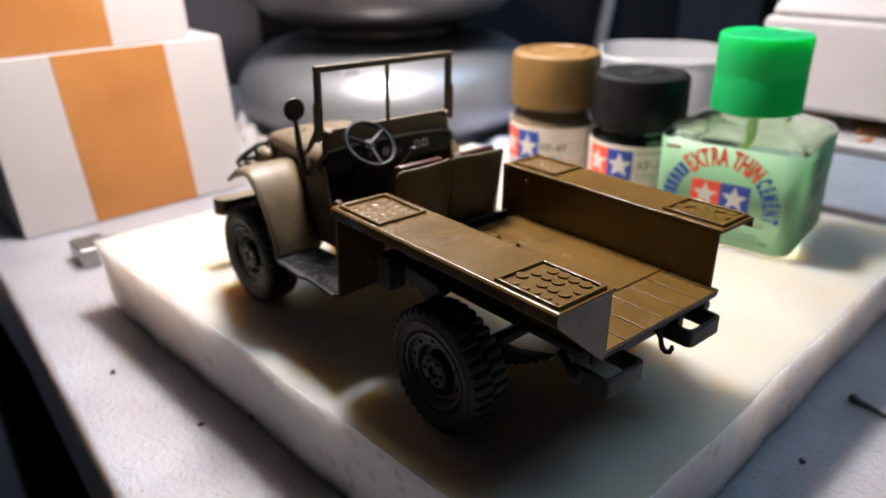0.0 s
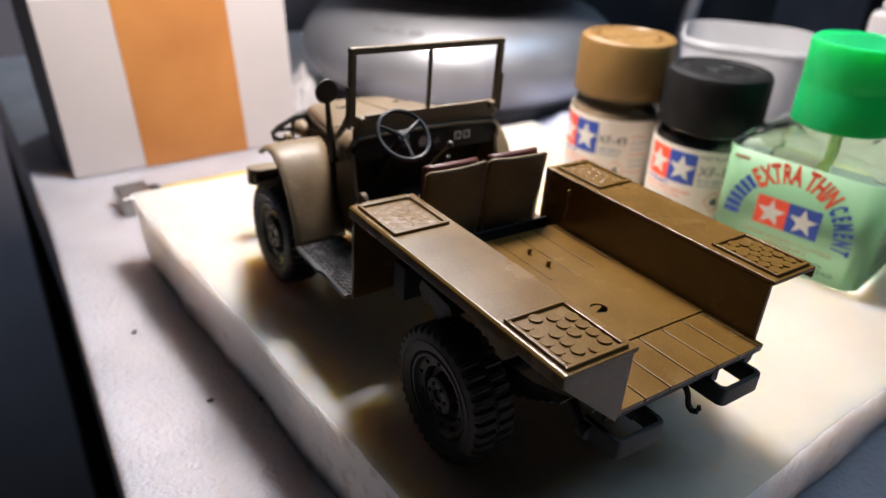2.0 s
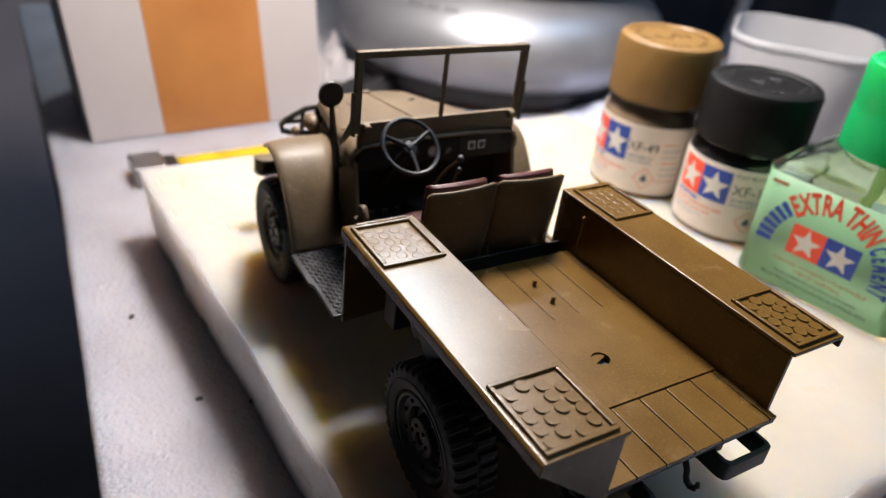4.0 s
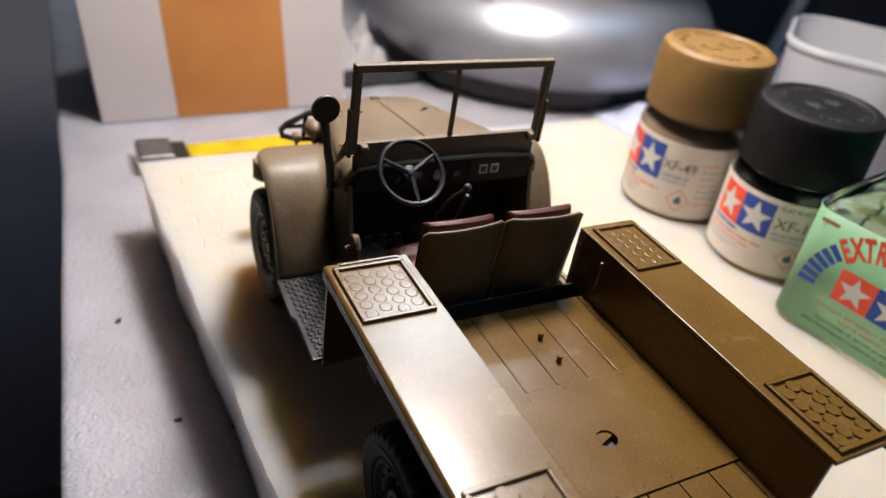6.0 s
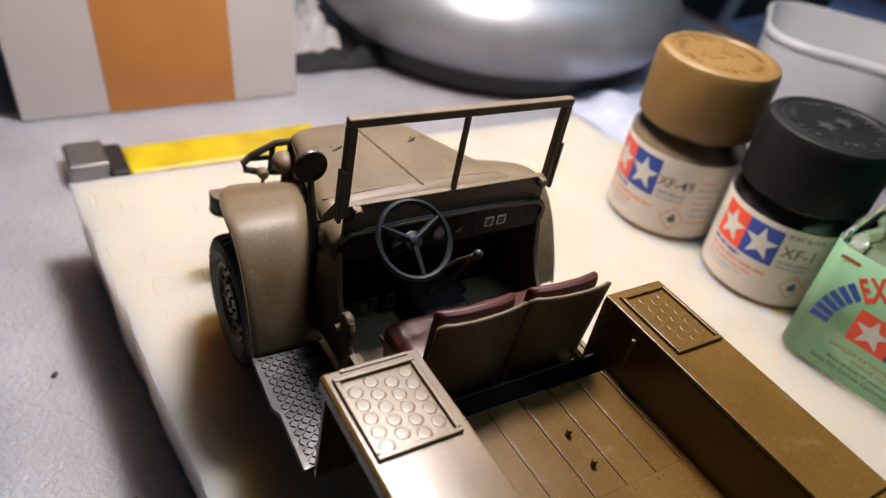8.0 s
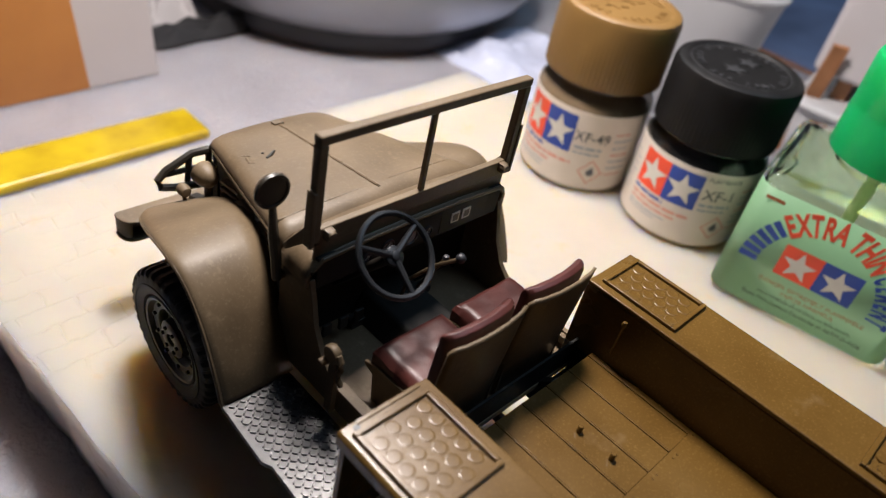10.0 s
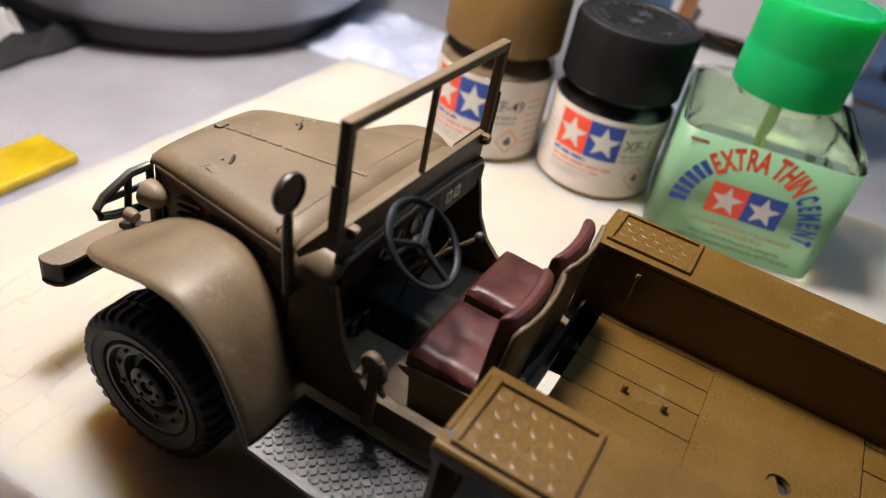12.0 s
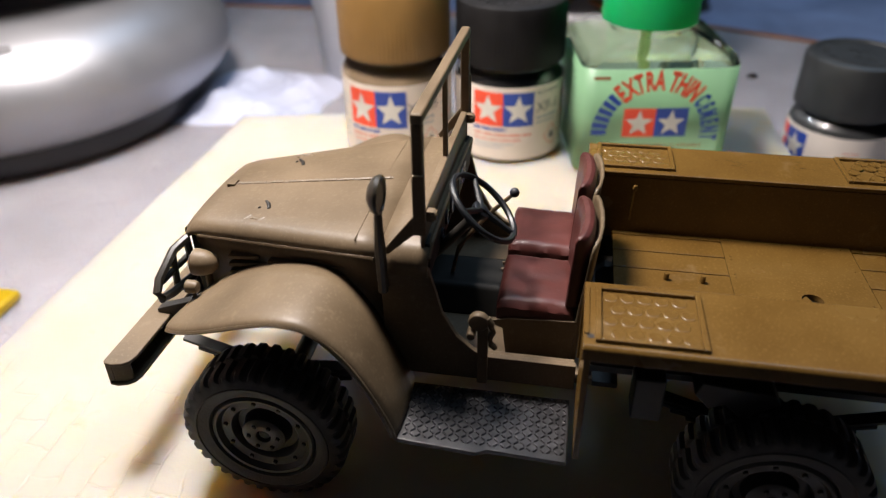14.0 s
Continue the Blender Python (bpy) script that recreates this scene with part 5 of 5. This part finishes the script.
NEAR_SIDE = Matrix(((-1, 0, 0, 0), (0, 0, 1, (HB + 0.1) * MM), (0, 1, 0, 0), (0, 0, 0, 1)))
for k in range(13):
    stamp("print_line", words(4, 13, 4 + 1.75 * k, 4.5 + 1.75 * k, 0.4), DARK_INK, NEAR_SIDE)

# ---- behind: box, amber strip, silver appliance, cup, cartons ----
def leaning(bm, x0, x1, y0, y1, z0, z1, lean):
    vs = box(bm, x0, x1, y0, y1, z0, z1)
    for v in vs:
        v.co.x += lean * (v.co.z - z0) / (z1 - z0)


carton = thing("striped_box", "white card box with an orange wood-print stripe on the desk", "box", (0, 212, -23), group="striped boxes")
part("box_body", made(leaning, -51, 41.2, 0, 60, 0, 66.5, -3.6), CARD_WHITE, carton, bevel=0.6)
part("stripe", made(leaning, -24.4, 17.8, -0.15, -0.02, 0.3, 66.2, -4.4), CARD_ORANGE, carton, "orange wood-grain stripe")
carton2 = thing("striped_box", "white card box with an orange stripe stacked on another box", "box", (0, 214, 43.6), group="striped boxes")
part("box_body", made(leaning, -72, 25.6, 0, 56, 0, 66, -2), CARD_WHITE, carton2, bevel=0.6)
part("stripe", made(leaning, -47, -5, -0.15, -0.02, 0.3, 65.7, -2), CARD_ORANGE, carton2, "orange wood-grain stripe")

strip = thing("amber_strip", "amber plastic strip with a black collar and steel end", "utility knife", (0, 0, -23))


def strip_body(bm):
    box(bm, -27, 35.5, 168.5, 184.5, 0, 3.2)


part("blade_case", made(strip_body), TAPE_YELLOW, strip, bevel=1.2)
part("collar", made(box, -32, -27, 168.0, 185.0, 0, 4.2), BLACK, strip, bevel=0.6)
part("steel_end", made(box, -43, -32, 169.5, 183.5, 0, 7.0), STEEL, strip, bevel=0.8)

dome = thing("silver_appliance", "round silver appliance with a dark plastic foot on the desk", "appliance", (153, 253, -23))
def lopsided(a, h):
    """A little wider on one side."""
    return 1 + 0.10 * max(0, math.cos(a + 0.35)) ** 2 * max(0, min(1, (70 - h) / 20))


part("foot", made(spun, [(66, 0), (70, 1), (71.5, 4), (71, 9), (69, 10), (0, 10)], 72), DARK_PLASTIC, dome, "dark plastic foot ring")
part("dome_shell", made(spun, [(68, 8.6), (72, 9.5), (76.5, 12.5), (80, 17), (81.8, 22), (82, 26), (81, 31), (78.6, 36), (75, 40.5), (70, 44.6), (64, 48), (57, 50.6), (50, 52.4), (44, 53), (0, 53)], 120, wobble=lopsided), SILVER, dome)
MARK_GREY = material("grey_print", (0.14, 0.14, 0.15), 0.5, bump=0)
def name_print(bm):
    for k, (a0, a1) in enumerate(((-157, -150), (-149, -144), (-142.5, -137))):
        for i in range(4):
            t0, t1 = a0 + (a1 - a0) * i / 4, a0 + (a1 - a0) * (i + 1) / 4
            vs = [bm.verts.new((r * math.cos(radians(t)), r * math.sin(radians(t)), h)) for t, r, h in ((t0, 72.6, 43.0), (t1, 72.6, 43.0), (t1, 70.4, 44.8), (t0, 70.4, 44.8))]
            bm.faces.new(vs)
part("name_mark", made(name_print), MARK_GREY, dome, "dark printed mark", smooth=False)
part("waist", made(spun, [(40, 50), (42, 53), (42, 58), (40, 60), (0, 60)], 64), DARK_PLASTIC, dome)
part("bowl", made(spun, [(30, 58), (48, 60), (64, 66), (76, 76), (82, 90), (84, 110), (84, 150), (0, 150)], 96), DARK_STEEL, dome, "dark polished steel bowl")

cup = thing("white_cup", "soft white plastic cup standing on the desk", "cup", (218, 117, -23))
def soft_square(a, h):
    return 1 + 0.085 * min(1, h / 30) * math.cos(4 * a + 0.6) + 0.02 * math.cos(a)
part("cup_wall", made(spun, [(0, 1.5), (24, 1.5), (25.5, 0), (26.5, 1.5), (31.4, 49), (30.8, 49.4), (25.6, 3), (0, 3)], 96, wobble=soft_square), CUP_WHITE, cup)
part("rim", made(spun, [(31.0, 48.6), (32.2, 48.8), (32.5, 50), (32.0, 51), (31.0, 51.2), (30.6, 50.2), (31.0, 48.6)], 96, wobble=soft_square), CUP_WHITE, cup, "rolled white rim")

# right end of the desk
tagged(part("trim_desk_edge", made(prism, [(262.2, -420), (279.2, -85), (303.2, -25), (312.2, 420), (316, 420), (307, -26), (283, -87), (266, -420)], "z", -60, -22.6), COPPER), "brown edge strip of the desk", "trim", kind="structure")
tagged(part("mattress", made(box, 318, 792, -490, 640, -760, -113), WALL_DARK, bevel=12, segs=3), "dark plain mattress block under a cloth", "mattress")
blanket = tagged(part("blanket", made(sheet, [[(322 + 40 * i, -500 + 50 * j, -95 + 14 * noise.noise((i * 0.35, j * 0.35, 1.0)) + 3 * noise.noise((i * 1.1, j * 1.1, 5.0))) for j in range(24)] for i in range(13)]), BLUE_CLOTH, thick=3), "blue-grey cloth spread over a mattress beside the desk", "blanket")
jar("glass paint jar with a dark grey ribbed cap on the desk", (135, -52, -23), GREY_CAP, GREY_PAINT, 98, "", "", (1.08, 1.06), 1.5)

tub = thing("plastic_tub", "white plastic tub of brown scraps with pale blue print", "tub", (228, 30, -23), 8)
part("tub_wall", hollow(made(stacked, [square_ring(0, 30, 6), square_ring(29, 33, 7)]), made(stacked, [square_ring(1.5, 28.8, 5), square_ring(29.5, 31.8, 6)])), CUP_WHITE, tub, oriented=True)
def tub_rim(bm):
    ring_pts = square_ring(29.2, 34.0, 7.5)
    tube(bm, ring_pts, 1.1, 8, True)
part("rim", made(tub_rim), CUP_WHITE, tub, "white rolled rim")
part("tub_label", made(box, -33.4, -33.0, -26, 26, 4, 25), BLUE_PAPER, tub, "pale blue printed label")
for k in range(7):
    part("print_line", made(box, -33.52, -33.42, -18 + 2 * (k % 2), 14 - 4 * (k % 3), 6 + 2.6 * k, 7.1 + 2.6 * k), PALE_BLUE_INK, tub)
for k in range(12):
    x, y, a = rng.uniform(-22, 18), rng.uniform(-22, 22), rng.uniform(-30, 30)
    sc = part("scrap", made(box, -9, 9, -5, 5, 0, 1.4), SCRAP, tub, bevel=0.3)
    sc.matrix_basis = pose(*at(x, y, 3 + 2.75 * k), rng.uniform(-8, 8), rng.uniform(-8, 8), a)
for x, y, lean in ((-20, 31, -10), (-14, 24, -8)):
    sc = part("scrap", made(box, -0.8, 0.8, -2.6, 2.6, 0, 44), SCRAP, tub, "upright brown card strip", bevel=0.3)
    sc.matrix_basis = pose(*at(x, y, 6), 0, lean, 20)
lid_box = thing("white_carton", "plain white carton with sloping shoulders on the plastic tub", "carton", (201, 61, 14), 6)
part("carton_body", made(box, 0, 80, -69, 0, 0, 36), CARD_GREY, lid_box, bevel=2.5, segs=3)
def shoulder(bm):
    lo = [bm.verts.new((x, y, 36)) for x, y in ((1, -68), (79, -68), (79, -1), (1, -1))]
    hi = [bm.verts.new((x, y, 78)) for x, y in ((22, -57), (70, -57), (70, -16), (22, -16))]
    for k in range(4):
        bm.faces.new((lo[k], lo[(k + 1) % 4], hi[(k + 1) % 4], hi[k]))
    bm.faces.new(hi)
    bm.faces.new(lo[::-1])
part("shoulder", made(shoulder), CARD_GREY, lid_box, "sloping white carton top", bevel=3, segs=3)

upright = thing("bed_post", "dark green-grey bed post standing through the blanket", "bed post", (596, -62, -118))
part("post", made(spun, [(17, 0), (17, 210), (15, 214), (0, 214)], 28), POST_PAINT, upright)
part("collar", made(spun, [(17.2, 20), (20, 21), (20, 27), (17.2, 28)], 28), POST_PAINT, upright)
cabinet = thing("dark_cabinet", "dark grey cabinet against the far wall", "cabinet", (560, 420, -760))
part("body", made(box, -260, 150, 0, 260, 0, 1180), WALL_DARK, cabinet, bevel=4)
part("door", made(box, -252, 142, -14, -1, 20, 1160), WALL_DARK, cabinet, bevel=2)
part("knob", made(spun, [(0, -24), (8, -22), (11, -16), (7, -8), (5, -1)], 18, "y", (110, 0, 640)), STEEL, cabinet, "steel door knob")
pole = thing("pale_pole", "pale grey thin pole leaning on a dark cabinet", "pole", (0, 0, 0))
part("shaft", made(tube, [(487, 372, -106), (640, 400, 330)], 6.0, 12), CARD_WHITE, pole)
part("end_cap", made(tube, [(485.6, 371.7, -110), (487.6, 372.1, -104)], 7.0, 12), DARK_PLASTIC, pole, "dark rubber end cap")

# crumpled paper, a dark pouch and a clear bag round the foot of the appliance


def crumple(x0, x1, y0, y1, height, seed, n=26, freq=0.09):
    """A creased sheet that falls to the desk at its rim."""
    grid = []
    for i in range(n + 1):
        row = []
        for j in range(n + 1):
            u, v = i / n, j / n
            x, y = x0 + (x1 - x0) * u, y0 + (y1 - y0) * v
            rim = min(1, 5 * min(u, 1 - u, v, 1 - v))
            fold = abs(noise.noise((x * freq, y * freq, seed))) + 0.45 * abs(noise.noise((x * freq * 2.6, y * freq * 2.6, seed + 4)))
            wx = 3.5 * noise.noise((x * 0.06, y * 0.06, seed + 9))
            row.append((x + wx, y + wx, -22.6 + rim * height * (0.25 + 1.5 * fold)))
        grid.append(row)
    return grid


POUCH = material("black_cloth", (0.010, 0.010, 0.012), 0.85, vary=0.3, bump=0.4)
PAPER = material("white_tissue_paper", (0.385, 0.3657, 0.3696), 0.8, vary=0.05, scale=60, bump=0.4, bump_scale=300)
tagged(part("paper_tissue", made(sheet, crumple(46, 74, 238, 276, 18, 7.0)), PAPER, thick=0.2), "crumpled white paper tissue behind a dark pouch", "tissue")
tagged(part("dark_pouch", made(sheet, crumple(46, 108, 227, 243, 7, 11.0, freq=0.05)), POUCH, thick=0.6), "limp dark cloth pouch lying on the desk", "pouch")
tagged(part("clear_bag", made(sheet, crumple(146, 206, 128, 186, 5, 15.0, 40, 0.045)), BAG, thick=0.12), "crumpled clear plastic bag on the desk", "plastic bag").visible_shadow = False

# loose bits
def sprue(bm):
    tube(bm, [(73.8, -38.6, -21.8), (73.6, -41.0, -21.9), (73.0, -44.5, -21.9), (72.4, -49.0, -22.0)], [1.2, 0.9, 0.6, 0.7], 8)
    spun(bm, [(0, -1.4), (1.0, -0.9), (1.3, 0), (0.9, 0.9), (0, 1.3)], 10, "y", (73.8, -38.8, -21.7))
tagged(part("plastic_offcut", made(sprue), BLACK), "small black plastic offcut lying on the desk", "offcut")
def crumb(bm, x, y, z, r):
    spun(bm, [(0, -0.3 * r), (0.8 * r, -0.1 * r), (r, 0.2 * r), (0.6 * r, 0.6 * r), (0, 0.7 * r)], 7, "z", (x, y, z), wobble=lambda a, h: 1 + 0.35 * math.sin(2.3 * a + x))
for x, y, z, r in ((-57.5, 98, -22.8, 0.9), (-49.6, 61, -22.8, 0.8), (-39.2, 55.4, -22.8, 0.7), (43.4, -40.3, -22.8, 0.9), (229, -44.6, -22.8, 2.2), (-66, 30, -22.8, 0.6)):
    tagged(part("crumb", made(crumb, x, y, z, r), CHASSIS), "tiny dark crumb of plastic", "crumb", "crumbs")
